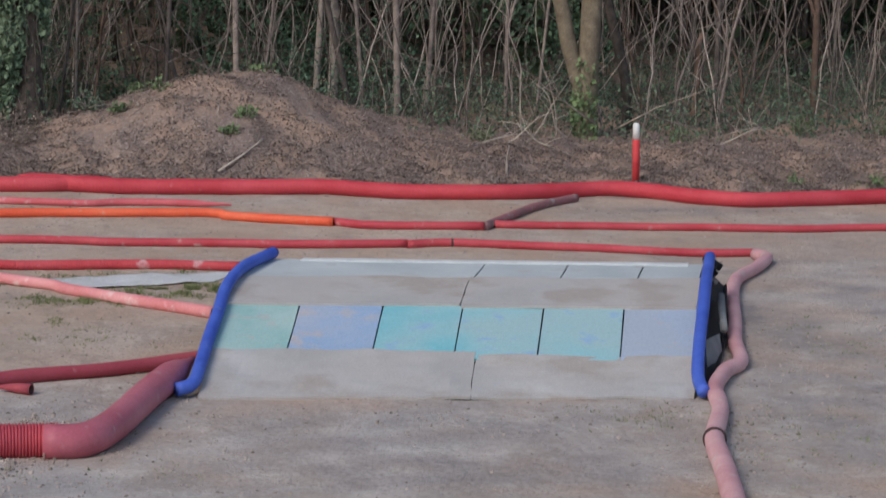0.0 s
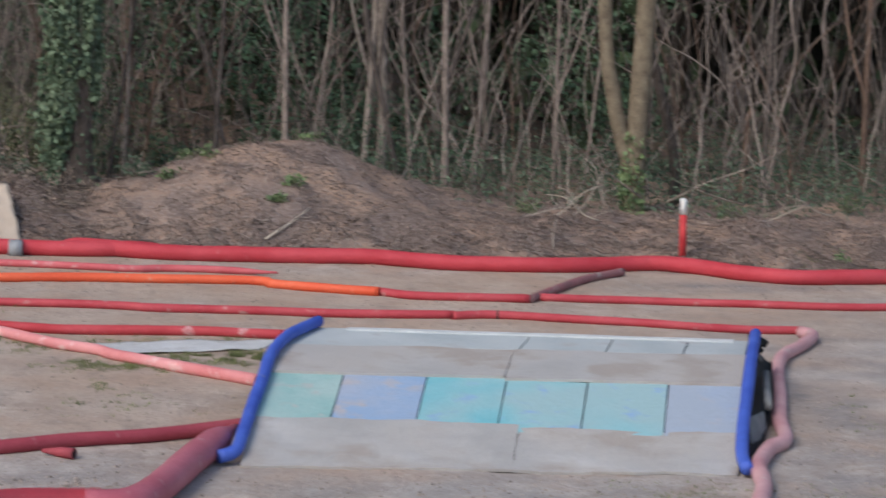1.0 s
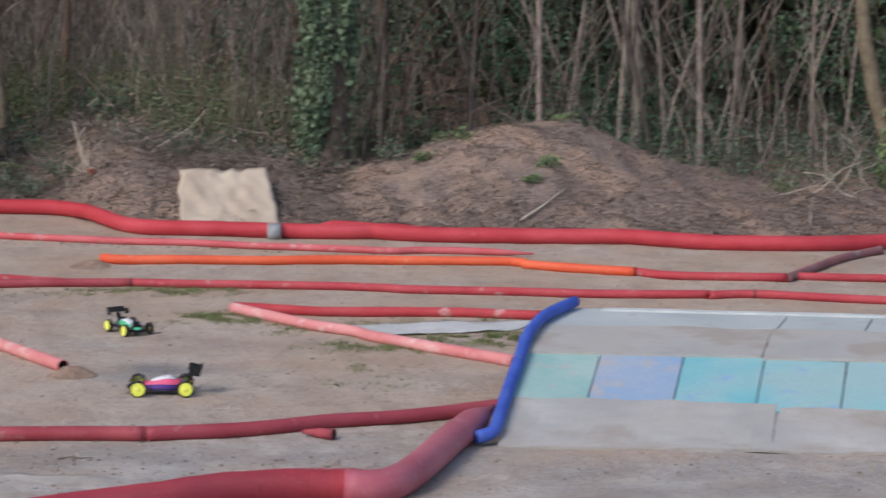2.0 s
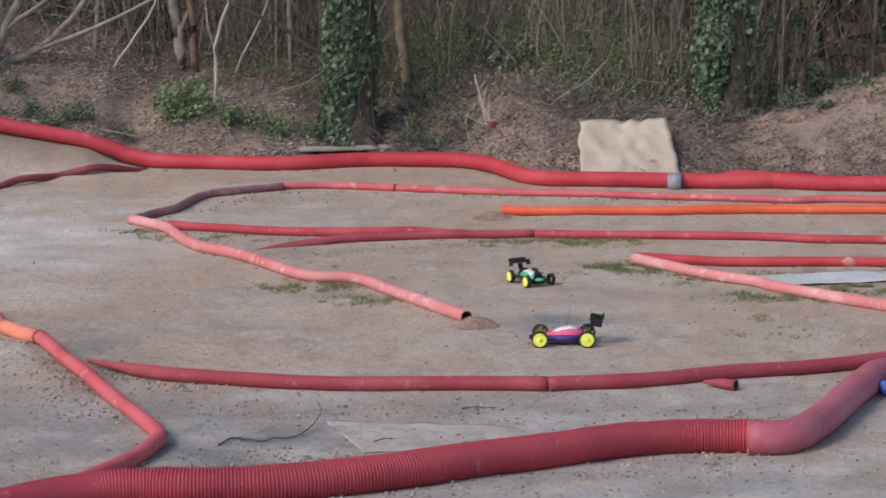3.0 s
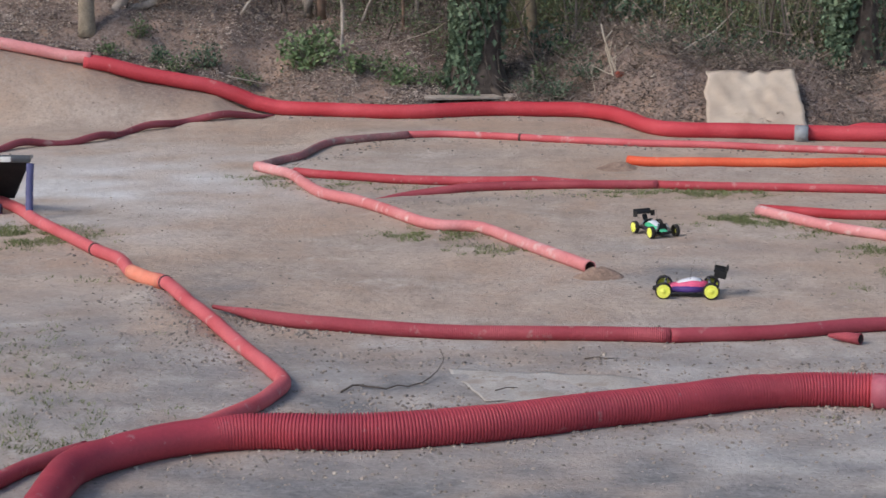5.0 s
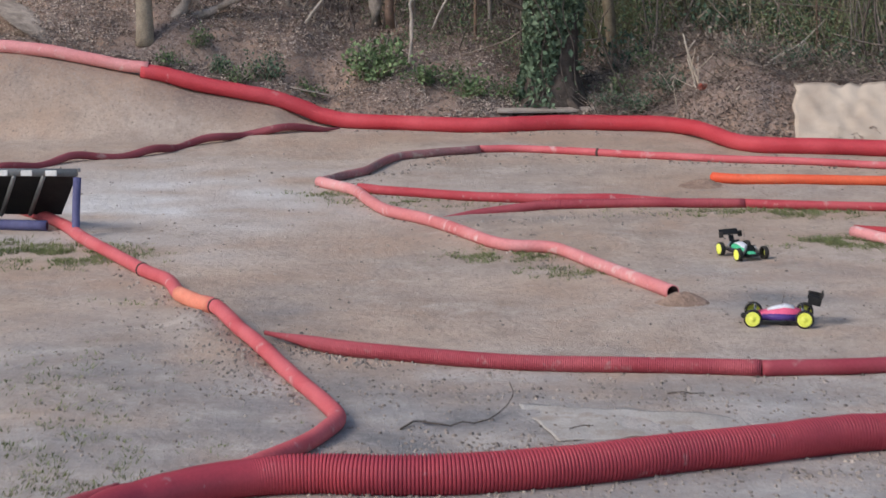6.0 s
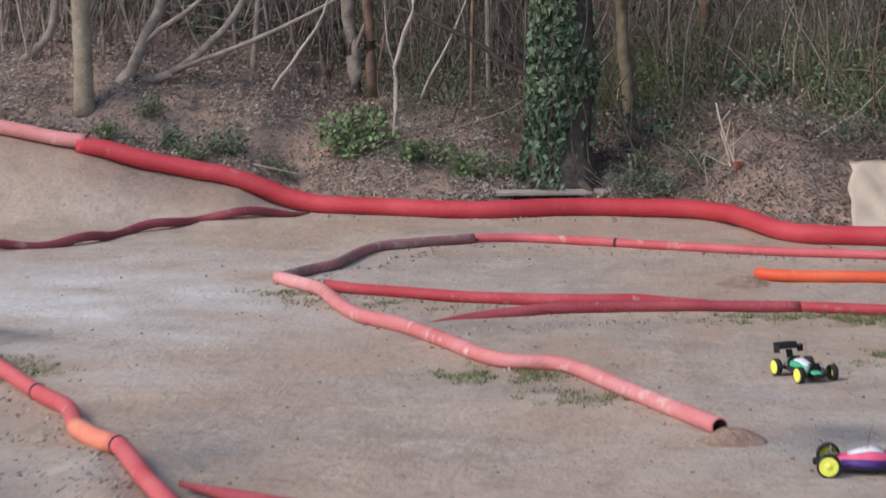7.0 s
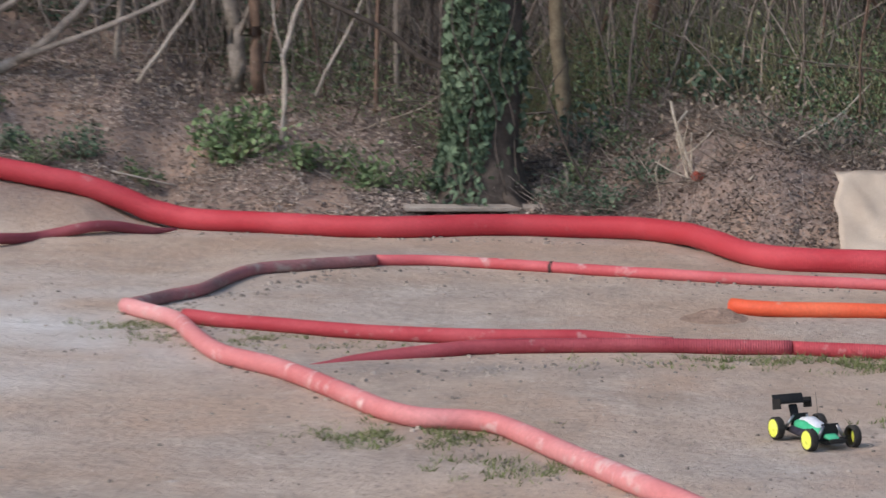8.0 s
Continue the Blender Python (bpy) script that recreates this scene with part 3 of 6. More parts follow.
pipe([(-1.96, 21.48), (-1.66, 21.27), (-1.17, 21.08), (-0.69, 20.98), (-0.22, 20.94), (0.54, 20.91)], 0.039, RED, "deep red pipe running from the bend", 11.0, tip=0.5)
pipe([(-1.30, 20.22), (-1.0, 20.44), (-0.68, 20.56), (-0.40, 20.65), (0.25, 20.71), (1.10, 20.70)], 0.038, WINE, "dull ribbed pipe half buried at its end", 12.0, bury=1.3)
pipe([*[(1.10, 20.71), (2.10, 20.57), (3.17, 20.32), (3.27, 20.26), (4.17, 20.05), (5.07, 19.86), (5.66, 19.82)], (5.76, 19.80)], 0.036, RED, "long red pipe across the middle of the track", 13.0)
pipe([(5.73, 19.77), (6.12, 19.77), (6.99, 19.43), (7.85, 19.09), (8.50, 19.00)], 0.035, RED, "red pipe behind the jump ramp", 14.0, joints=(0.14,))
pipe(None, 0.063, DULL_PINK, wall=0.0, label="kinked faded pink pipe beside the jump ramp", seed=15.0, joints=((5.59, 12.93),), thin=0.8, line=lay([*[(8.42, 18.84), (8.44, 18.65), (8.17, 18.24), (7.84, 17.83), (7.56, 17.29), (7.15, 16.29), (6.83, 15.54), (6.60, 14.91), (6.39, 14.67), (6.13, 14.22), (5.93, 13.66), (5.59, 12.94), (5.37, 12.27), (5.18, 11.70)], (4.95, 11.0), (4.7, 10.2)], 0.063))
pipe([(1.81, 19.40), (2.03, 19.05), (2.32, 18.65), (2.62, 18.37), (2.71, 18.17), (3.06, 17.73), (3.58, 17.15)], 0.043, PINK, "sun-bleached pink pipe running to the jump ramp", 16.0)
pipe([(1.82, 19.49), (2.40, 19.25), (2.67, 19.21), (3.52, 19.08), (4.16, 18.93)], 0.039, SCUFFED, "scuffed red ribbed pipe behind the white sheet", 17.0)
pipe([(-2.32, 21.81), (-2.00, 21.35), (-1.81, 20.75), (-1.63, 20.31), (-1.33, 19.96), (-0.99, 19.34), (-0.80, 19.01), (-0.63, 18.85), (-0.37, 18.81), (-0.20, 18.56), (0.05, 18.02), (0.21, 17.65), (0.45, 17.14)], 0.045, PINK, "sun-bleached pink pipe with a wavy line and open end", 18.0)
KINKED = pipe(None, 0.046, FADED_RED, "kinked red pipe that bends beside the track", 19.0, joints=((-3.10, 17.9), (-2.37, 16.38)), line=lay([(-4.6, 20.6), *[(-4.05, 19.83), (-3.74, 19.17), (-3.42, 18.51), (-3.09, 17.90), (-2.85, 17.51), (-2.68, 16.95), (-2.53, 16.64), (-2.37, 16.40), (-2.14, 15.79), (-1.91, 15.26), (-1.65, 14.64), (-1.46, 14.18), (-1.36, 13.87), (-1.39, 13.63), (-1.47, 13.34), (-1.63, 13.03)], (-1.95, 12.45)], 0.046))
pipe(None, 0.094, BIG_RED, "thick dark red pipe with deep ribs across the clay", 20.0, pitch=0.0185, rib_from=-1.75, thin=0.86, line=lay([(-2.2, 10.3), (-2.26, 11.2), (-2.23, 11.95), (-2.12, 12.17), (-1.88, 12.43), (-1.60, 12.59), (-1.32, 12.64), (-1.03, 12.63), (-0.62, 12.67), (-0.15, 12.82), (0.30, 13.01), (0.76, 13.21), (1.07, 13.39), (1.39, 13.51), (1.70, 13.53), (1.97, 13.49)], 0.094))
pipe(None, 0.094, MAUVE, "thick smooth mauve pipe leaning up to the jump ramp", 21.0, wall=0.0, tip=0.5, line=lay([(1.88, 13.47), (2.02, 13.45), (2.13, 13.50), (2.27, 13.71), (2.45, 14.09), (2.65, 14.53), (2.84, 14.92), (3.08, 15.40)], 0.094))
pipe([(-2.73, 11.56), (-2.62, 11.80), (-2.47, 12.16), (-2.24, 12.48)], 0.042, WINE, "thin dark red pipe behind the thick pipe", 22.0)
pipe([(-1.99, 15.85), (-1.59, 15.56), (-1.22, 15.40), (-0.52, 15.19), (0.17, 15.10), (0.88, 15.03)], 0.046, WINE, "dull red ribbed pipe with a buried end", 23.0, tail=0.5)
pipe([*[(0.88, 15.03), (1.55, 15.10), (2.09, 15.29), (2.48, 15.40), (2.98, 15.59)], (3.19, 15.67)], 0.046, SMOOTH_WINE, "dull smooth red pipe running to the thick pipe", 24.0)
pipe([(1.83, 15.04), (1.93, 14.99), (2.01, 14.93)], 0.036, WINE, "short cut-off stub of dull red pipe", 25.0, tail=0.16)

# orange sleeve that patches the kinked pipe
v, f, u, _ = sweep(lay([(-2.67, 16.88), (-2.60, 16.74), (-2.53, 16.62), (-2.40, 16.43)], 0.046), 0.05, 18)
add_mesh("sleeve", v, f, SALMON, KINKED, uvs=u)["label"] = "short faded orange sleeve"


# grey tape round the far pipe
TAPE_LINE = [p for p in lay([(2.50, 23.335), (2.56, 23.325), (2.62, 23.315)], 0.074)]
v, f, u, _ = sweep(TAPE_LINE, 0.082, 18)
tagged(add_mesh("tape_wrap", v, f, TAPE), "grey tape wrapped round the red far pipe", "tape")


# ---- small builders ----
def part(name, bm, mat, parent=None, label="", smooth_shade=False):
    """Links a bmesh as one mesh object under a thing or a part."""
    me = bpy.data.meshes.new(name)
    bm.to_mesh(me)
    bm.free()
    me.materials.append(mat)
    me.polygons.foreach_set("use_smooth", [smooth_shade] * len(me.polygons))
    ob = new(name, me)
    if parent:
        ob.parent = parent
    if label:
        ob["label"] = label
    return ob


def box_bm(sx, sy, sz, m=None, bevel=0.0):
    """A box with bevelled edges, its base at the origin."""
    bm = bmesh.new()
    bmesh.ops.create_cube(bm, size=1.0)
    for q in bm.verts:
        q.co = Vector((q.co.x * sx, q.co.y * sy, (q.co.z + 0.5) * sz))
    if bevel:
        bmesh.ops.bevel(bm, geom=bm.edges[:], offset=bevel, segments=2, affect="EDGES")
    if m:
        bmesh.ops.transform(bm, matrix=m, verts=bm.verts)
    return bm


def slab_bm(corners, thick, nx=8, ny=4, wave=0.0, seed=0.0):
    """A sheet over four corners (front left, front right, back right, back left), with thickness and an uneven face and edge."""
    a, b, c, d = (Vector(q) for q in corners)
    normal = (b - a).cross(d - a).normalized()
    verts, faces = [], []
    for side in (0, 1):
        for j in range(ny + 1):
            for i in range(nx + 1):
                s, t = i / nx, j / ny
                p = a.lerp(b, s).lerp(d.lerp(c, s), t)
                rim = 1 if i in (0, nx) or j in (0, ny) else 0
                p = p + normal * (wave * noise.noise((p.x * 2.3, p.y * 2.3, seed)) + 0.4 * wave * noise.noise((p.x * 9, p.y * 9, seed)))
                if rim:
                    p = p + Vector((noise.noise((p.x * 5, p.y * 5, seed + 1)), noise.noise((p.x * 5, p.y * 5, seed + 2)), 0)) * wave
                verts.append(p - normal * thick * side)
    w, k = nx + 1, (nx + 1) * (ny + 1)
    for j in range(ny):
        for i in range(nx):
            q = j * w + i
            faces.append((q, q + 1, q + 1 + w, q + w))
            faces.append((k + q, k + q + w, k + q + 1 + w, k + q + 1))
    ring = list(range(w)) + [j * w + nx for j in range(1, ny + 1)] + [ny * w + i for i in range(nx - 1, -1, -1)] + [j * w for j in range(ny - 1, 0, -1)]
    for i, q in enumerate(ring):
        r = ring[(i + 1) % len(ring)]
        faces.append((q, q + k, r + k, r))
    bm = bmesh.new()
    made = [bm.verts.new(p) for p in verts]
    for fc in faces:
        bm.faces.new([made[i] for i in fc])
    return bm


def empty(name, place=(0, 0, 0)):
    ob = new(name)
    ob.location = place
    return ob


# ---- the jump ramp ----
# left and right ends of its breaks in slope, from the foot to the top edge
RAMP_L = [(2.96, 14.62, 0.008), (3.20, 15.42, 0.13), (3.47, 16.25, 0.26), (3.72, 16.94, 0.32), (4.03, 17.58, 0.32)]
RAMP_R = [(5.92, 14.15, 0.008), (6.18, 14.76, 0.13), (6.55, 15.65, 0.26), (6.85, 16.33, 0.32), (7.12, 16.90, 0.32)]


def ramp_point(s, k, lift=0.0):
    a, b = Vector(RAMP_L[k]), Vector(RAMP_R[k])
    return a.lerp(b, s) + Vector((0, 0, lift))


def ramp_sheet(s0, s1, k0, k1, lift, lift1=None, t0=0.0, t1=1.0):
    a, b, c, d = ramp_point(s0, k0, lift), ramp_point(s1, k0, lift), ramp_point(s1, k1, lift1 or lift), ramp_point(s0, k1, lift1 or lift)
    return [a.lerp(d, t0), b.lerp(c, t0), b.lerp(c, t1), a.lerp(d, t1)]


def build_ramp():
    ramp = empty("jump_ramp", (4.9, 15.9, 0))

    def sheet(name, corners, thick, mat, label="", nx=10, ny=4, wave=0.006, seed=0.0):
        bm = slab_bm([Matrix.Translation((-4.9, -15.9, 0)) @ Vector(q) for q in corners], thick, nx, ny, wave, seed)
        return part(name, bm, mat, ramp, label)

    # solid core with dark sides
    bm = bmesh.new()
    rows = []
    for k in range(5):
        l, r = ramp_point(0.014, k, -0.012), ramp_point(0.99, k, -0.012)
        rows.append([bm.verts.new(Vector((q[0] - 4.9, q[1] - 15.9, q[2]))) for q in (l, r, (r[0], r[1], -0.03), (l[0], l[1], -0.03))])
    for a, b in zip(rows, rows[1:]):
        for i in range(4):
            bm.faces.new((a[i], a[(i + 1) % 4], b[(i + 1) % 4], b[i]))
    bm.faces.new(list(reversed(rows[0])))
    bm.faces.new(rows[-1])
    part("core", bm, BLACK, ramp, "dark timber core")
    # carpet at the foot in two pieces
    sheet("foot_carpet", ramp_sheet(0.0, 0.5493, 0, 1, 0.012, 0.016, 0.0, 1.0), 0.02, MAT, "grey worn carpet", 24, 8, 0.018, 1)
    sheet("foot_carpet", ramp_sheet(0.5507, 1.014, 0, 1, 0.012, 0.016, -0.02, 0.93), 0.02, MAT, "grey worn carpet", 22, 8, 0.018, 2)
    # six worn painted panels
    cuts = [0.0, 0.157, 0.334, 0.505, 0.679, 0.853, 1.014]
    for i, (mat, colour) in enumerate(((GREEN_PANEL, "green"), (BLUE_PANEL, "blue"), (TURQUOISE, "turquoise"), (TURQUOISE, "turquoise"), (TURQUOISE, "turquoise"), (GREY_BLUE, "grey-blue"))):
        sheet("panel", ramp_sheet(cuts[i] + 0.0017, cuts[i + 1] - 0.0017, 1, 2, 0.008, None, -0.12), 0.015, mat, f"worn {colour} panel", 6, 4, 0.004, 3 + i)
    # carpet over the crest
    sheet("crest_carpet", ramp_sheet(0.0, 0.4993, 2, 3, 0.024, 0.014, -0.03, 1.0), 0.02, MAT, "grey carpet with a frayed lower edge", 12, 5, 0.01, 11)
    sheet("crest_carpet", ramp_sheet(0.5, 1.012, 2, 3, 0.024, 0.014, -0.075, 1.0), 0.02, MAT, "grey carpet with a frayed lower edge", 12, 5, 0.01, 12)
    tops = [0.0, 0.51, 0.70, 0.872, 1.01]
    for a, b in zip(tops, tops[1:]):
        sheet("top_panel", ramp_sheet(a + 0.0018, b - 0.0018, 3, 4, 0.01), 0.018, TOP_MAT, "pale worn top panel", 6, 4, 0.004, 13 + a)
    sheet("edge_strip", ramp_sheet(0.09, 0.975, 3, 4, 0.022, None, 0.86, 0.99), 0.02, WHITE_STRIP, "white edge strip", 20, 2, 0.004, 17)
    # skirt painted black for the shade inside the open end, and clutter there
    o = Vector((-4.9, -15.9, 0))
    inner = [Vector(q) for q in ((6.02, 14.25, 0.05), (6.24, 14.82, 0.14), (6.60, 15.66, 0.255), (6.90, 16.36, 0.31), (7.16, 16.9, 0.31))]
    outer = [Vector(q) for q in ((6.12, 14.22, 0.0), (6.40, 14.82, 0.01), (6.76, 15.58, 0.03), (7.08, 16.3, 0.09), (7.34, 16.92, 0.15))]
    bm = bmesh.new()
    rows = [[bm.verts.new(q + o) for q in (a, c, Vector((c.x, c.y, c.z - 0.05)), Vector((a.x, a.y, a.z - 0.05)))] for a, c in zip(inner, outer)]
    for a, c in zip(rows, rows[1:]):
        for i in range(4):
            bm.faces.new((a[i], c[i], c[(i + 1) % 4], a[(i + 1) % 4]))
    bm.faces.new(rows[0])
    bm.faces.new(list(reversed(rows[-1])))
    bmesh.ops.recalc_face_normals(bm, faces=bm.faces)
    part("skirt", bm, BLACK, ramp, "black skirt standing in for the shaded interior")
    sheet("side_board", [(6.28, 14.68, 0.03), (6.62, 15.26, 0.035), (6.66, 15.42, 0.13), (6.40, 15.04, 0.17)], 0.012, GREY_BOARD, "grey board leaning on the low end", 4, 3, 0.002, 21)
    v, f, u, _ = sweep([q + o for q in (Vector((6.72, 15.48, 0.14)), Vector((6.86, 15.85, 0.18)), Vector((7.02, 16.25, 0.22)))], 0.026, 12)
    add_mesh("side_tube", v, f, GREY_BOARD, ramp)
    v, f, u, _ = sweep([q + Vector((0.0, 0.0, 0.012)) + o for q in outer], 0.012, 8)
    add_mesh("skirt_rail", v, f, BLACK, ramp)
    brackets = random.Random(8)
    for i in range(11):
        s = 0.25 + 0.75 * brackets.random()
        q = Vector((6.86, 16.15, 0.24)).lerp(Vector((7.27, 17.0, 0.29)), s) + Vector((brackets.uniform(-0.04, 0.04), 0, brackets.uniform(0, 0.05))) + o
        bm = box_bm(brackets.uniform(0.015, 0.03), brackets.uniform(0.05, 0.16), brackets.uniform(0.012, 0.07), pose(q.x, q.y, q.z, brackets.uniform(-40, 40), brackets.uniform(-30, 30), brackets.uniform(0, 180)), 0.004)
        part("loose_bracket", bm, GREY_BOARD if i % 3 == 0 else BLACK, ramp)
    return tagged(ramp, "low wide wooden jump ramp with grey carpet and turquoise panels", "jump ramp")


build_ramp()
pipe(None, 0.041, BLUE, "royal blue foam pipe edging the jump ramp", 31.0, group="blue pipes on the jump ramp", name="edge_pipe", wall=0.0,
     line=curve_through([(2.84, 14.68, 0.06), (2.95, 14.74, 0.08), (3.05, 15.02, 0.12), (3.21, 15.53, 0.19), (3.37, 16.0, 0.27), (3.53, 16.5, 0.34), (3.76, 17.02, 0.375), (4.10, 17.58, 0.375)], 0.04))
pipe(None, 0.041, BLUE, "royal blue foam pipe on the open end of the ramp", 32.0, group="blue pipes on the jump ramp", name="edge_pipe", wall=0.0,
     line=curve_through([(5.99, 14.07, 0.06), (6.06, 14.33, 0.1), (6.27, 14.83, 0.19), (6.54, 15.43, 0.29), (6.78, 15.97, 0.365), (7.22, 16.95, 0.375)], 0.04))


# ---- the second ramp, seen from its underside ----
def build_board():
    ramp = empty("tilted_ramp", (-4.5, 19.75, 0))
    o = Matrix.Translation((4.5, -19.75, 0))
    left, right = -6.4, -3.87
    corners = [(left, 20.2, 0.05), (right - 0.24, 20.12, 0.05), (right, 19.62, 0.44), (left, 19.7, 0.44)]
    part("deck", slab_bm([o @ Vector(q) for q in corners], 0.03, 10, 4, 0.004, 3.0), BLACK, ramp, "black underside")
    for i in range(5):
        x = -4.12 - 0.22 * i
        line = [o @ Vector((x, 19.585, 0.42)), o @ Vector((x - 0.22, 20.07, 0.06))]
        v, f, u, _ = sweep(line, 0.018, 6)
        add_mesh("batten", v, f, GREY_BOARD, ramp)
    v, f, u, _ = sweep([o @ Vector((left, 19.69, 0.45)), o @ Vector((-5, 19.65, 0.452)), o @ Vector((right, 19.61, 0.45))], 0.03, 10)
    add_mesh("top_rail", v, f, GREY_BOARD, ramp)
    for i in range(6):
        part("white_patch", box_bm(0.085, 0.012, 0.042, o @ pose(-4.06 - 0.185 * i, 19.585 + 0.004 * i, 0.43), 0.003), POST_WHITE, ramp, "white tape patch")
    part("bolt", box_bm(0.02, 0.03, 0.03, o @ pose(right + 0.015, 19.6, 0.455), 0.004), METAL, ramp)
    for x in (-3.865, -6.3):
        line = [o @ Vector((x, 19.45, height(x, 19.45) - 0.02)), o @ Vector((x, 19.5, 0.2)), o @ Vector((x + 0.005, 19.56, 0.42))]
        v, f, u, _ = sweep(curve_through(line, 0.06), 0.03, 14)
        add_mesh("post", v, f, DARK_BLUE, ramp)
    return tagged(ramp, "black tilted ramp deck on a dull blue post", "ramp")


build_board()
pipe([(-6.2, 19.85), (-5.2, 19.8), (-4.6, 19.76), (-4.14, 19.74)], 0.04, DARK_BLUE, "dull blue pipe lying under the tilted ramp", 33.0, group="pipes under the ramp")


# ---- sheets and cloth ----
def draped(name, corners, mat, nx, ny, lift, wave, label, category, seed):
    """A thin sheet that follows the ground."""
    a, b, c, d = (Vector((*q, 0)) for q in corners)
    verts, faces = [], []
    for side in (0, 1):
        for j in range(ny + 1):
            for i in range(nx + 1):
                s, t = i / nx, j / ny
                p = a.lerp(b, s).lerp(d.lerp(c, s), t)
                p += Vector((noise.noise((p.x * 3, p.y * 3, seed)), noise.noise((p.x * 3, p.y * 3, seed + 5)), 0)) * 0.05 * (1 if i in (0, nx) or j in (0, ny) else 0.4)
                fold = noise.noise((p.x * 3.0 + p.y * 2, p.y * 2.0, seed)) + 0.5 * noise.noise((p.x * 8, p.y * 6, seed + 2))
                p.z = height(p.x, p.y) + lift + wave * (0.6 + fold) - 0.004 * side
                verts.append(p)
    w, k = nx + 1, (nx + 1) * (ny + 1)
    for j in range(ny):
        for i in range(nx):
            q = j * w + i
            faces += [(q, q + 1, q + 1 + w, q + w), (k + q, k + q + w, k + q + 1 + w, k + q + 1)]
    ring = list(range(w)) + [j * w + nx for j in range(1, ny + 1)] + [ny * w + i for i in range(nx - 1, -1, -1)] + [j * w for j in range(ny - 1, 0, -1)]
    faces += [(q, q + k, ring[(i + 1) % len(ring)] + k, ring[(i + 1) % len(ring)]) for i, q in enumerate(ring)]
    return tagged(add_mesh(name, verts, faces, mat), label, category)


draped("plastic_sheet", [(2.75, 18.3), (3.86, 18.42), (4.12, 18.8), (2.6, 18.82)], SHEET, 26, 12, 0.006, 0.014, "dirty white plastic sheet lying beside the ramp", "sheet", 1.0)
draped("buried_sheet", [(-0.22, 13.60), (0.78, 13.72), (0.74, 14.03), (-0.44, 14.38)], TARP, 60, 24, -0.006, 0.017, "dusty half-buried sheet trodden into the clay", "sheet", 2.0)


def build_cloth():
    a, b, c, d = Vector((1.72, 23.72, 0.02)), Vector((2.66, 23.66, 0.02)), Vector((2.60, 24.42, 0.52)), Vector((1.75, 24.42, 0.52))
    verts, faces, nx, ny = [], [], 26, 18
    for side in (0, 1):
        for j in range(ny + 1):
            for i in range(nx + 1):
                s, t = i / nx, j / ny
                p = a.lerp(b, s).lerp(d.lerp(c, s), t)
                p.z = max(p.z, height(p.x, p.y) + 0.015)
                p.z += 0.032 * (0.3 + noise.noise((s * 2.6 - t * 3.4, t * 2.6, 3.0))) * (0.4 + 0.6 * t) + 0.022 * noise.noise((s * 9, t * 8, 1.0)) - 0.03 * s * (1 - s) * t * t
                p.y -= 0.05 * abs(noise.noise((s * 4 + t * 3, t * 2 - s, 6.0)))
                verts.append(p + Vector((0.05 * noise.noise((t * 4, s * 2, 2)), 0, -0.004 * side)))
    w, k = nx + 1, (nx + 1) * (ny + 1)
    for j in range(ny):
        for i in range(nx):
            q = j * w + i
            faces += [(q, q + 1, q + 1 + w, q + w), (k + q, k + q + w, k + q + 1 + w, k + q + 1)]
    ring = list(range(w)) + [j * w + nx for j in range(1, ny + 1)] + [ny * w + i for i in range(nx - 1, -1, -1)] + [j * w for j in range(ny - 1, 0, -1)]
    faces += [(q, q + k, ring[(i + 1) % len(ring)] + k, ring[(i + 1) % len(ring)]) for i, q in enumerate(ring)]
    tagged(add_mesh("cloth", verts, faces, JUTE), "creased beige cloth draped over the earth bank", "cloth")


build_cloth()


# ---- post, plank and litter ----
def build_post():
    x, y = 8.83, 22.62
    z = height(x, y)
    post = empty("marker_post", (x, y, z))
    line = [Vector((0, 0, -0.05)), Vector((-0.004, 0, 0.2)), Vector((-0.012, 0, 0.42))]
    v, f, u, _ = sweep(line, [0.036, 0.035, 0.034], 16)
    add_mesh("shaft", v, f, POST_RED, post)
    v, f, u, _ = sweep([Vector((-0.012, 0, 0.42)), Vector((-0.016, 0, 0.555)), Vector((-0.0165, 0, 0.575))], [0.0345, 0.033, 0.022], 16)
    add_mesh("cap", v, f, POST_WHITE, post)["label"] = "white painted top"
    tagged(post, "red marker post with a white top in the bank", "marker post")


build_post()
bm = box_bm(0.98, 0.11, 0.025, pose(-0.52, 25.66, 0.115, 9, 0.5, 8), 0.005)
tagged(part("plank", bm, OLD_WOOD), "weathered grey plank lying behind the far pipe", "plank")
bm = box_bm(0.10, 0.07, 0.06, pose(0.95, 25.15, height(0.95, 25.15) + 0.0, 8, 12, 25), 0.015)
tagged(part("red_block", bm, RUST), "small broken red block on the bank", "block")


# ---- woods ----
def stick(line, r0, r1, sides=6):
    """A tapered stem along a line: verts and faces."""
    n = len(line)
    v, f, _, _ = sweep(line, [r0 + (r1 - r0) * i / (n - 1) for i in range(n)], sides)
    return v, f


def joined(pieces):
    verts, faces = [], []
    for v, f in pieces:
        k = len(verts)
        verts += v
        faces += [tuple(i + k for i in q) for q in f]
    return verts, faces


def wander(start, way, length, bend, rng, n=8):
    line, p, d = [Vector(start)], Vector(start), Vector(way).normalized()
    for _ in range(n):
        d = (d + Vector((rng.uniform(-bend, bend), rng.uniform(-bend, bend), rng.uniform(-bend, bend) * 0.4))).normalized()
        p = p + d * (length / n)
        line.append(p.copy())
    return line


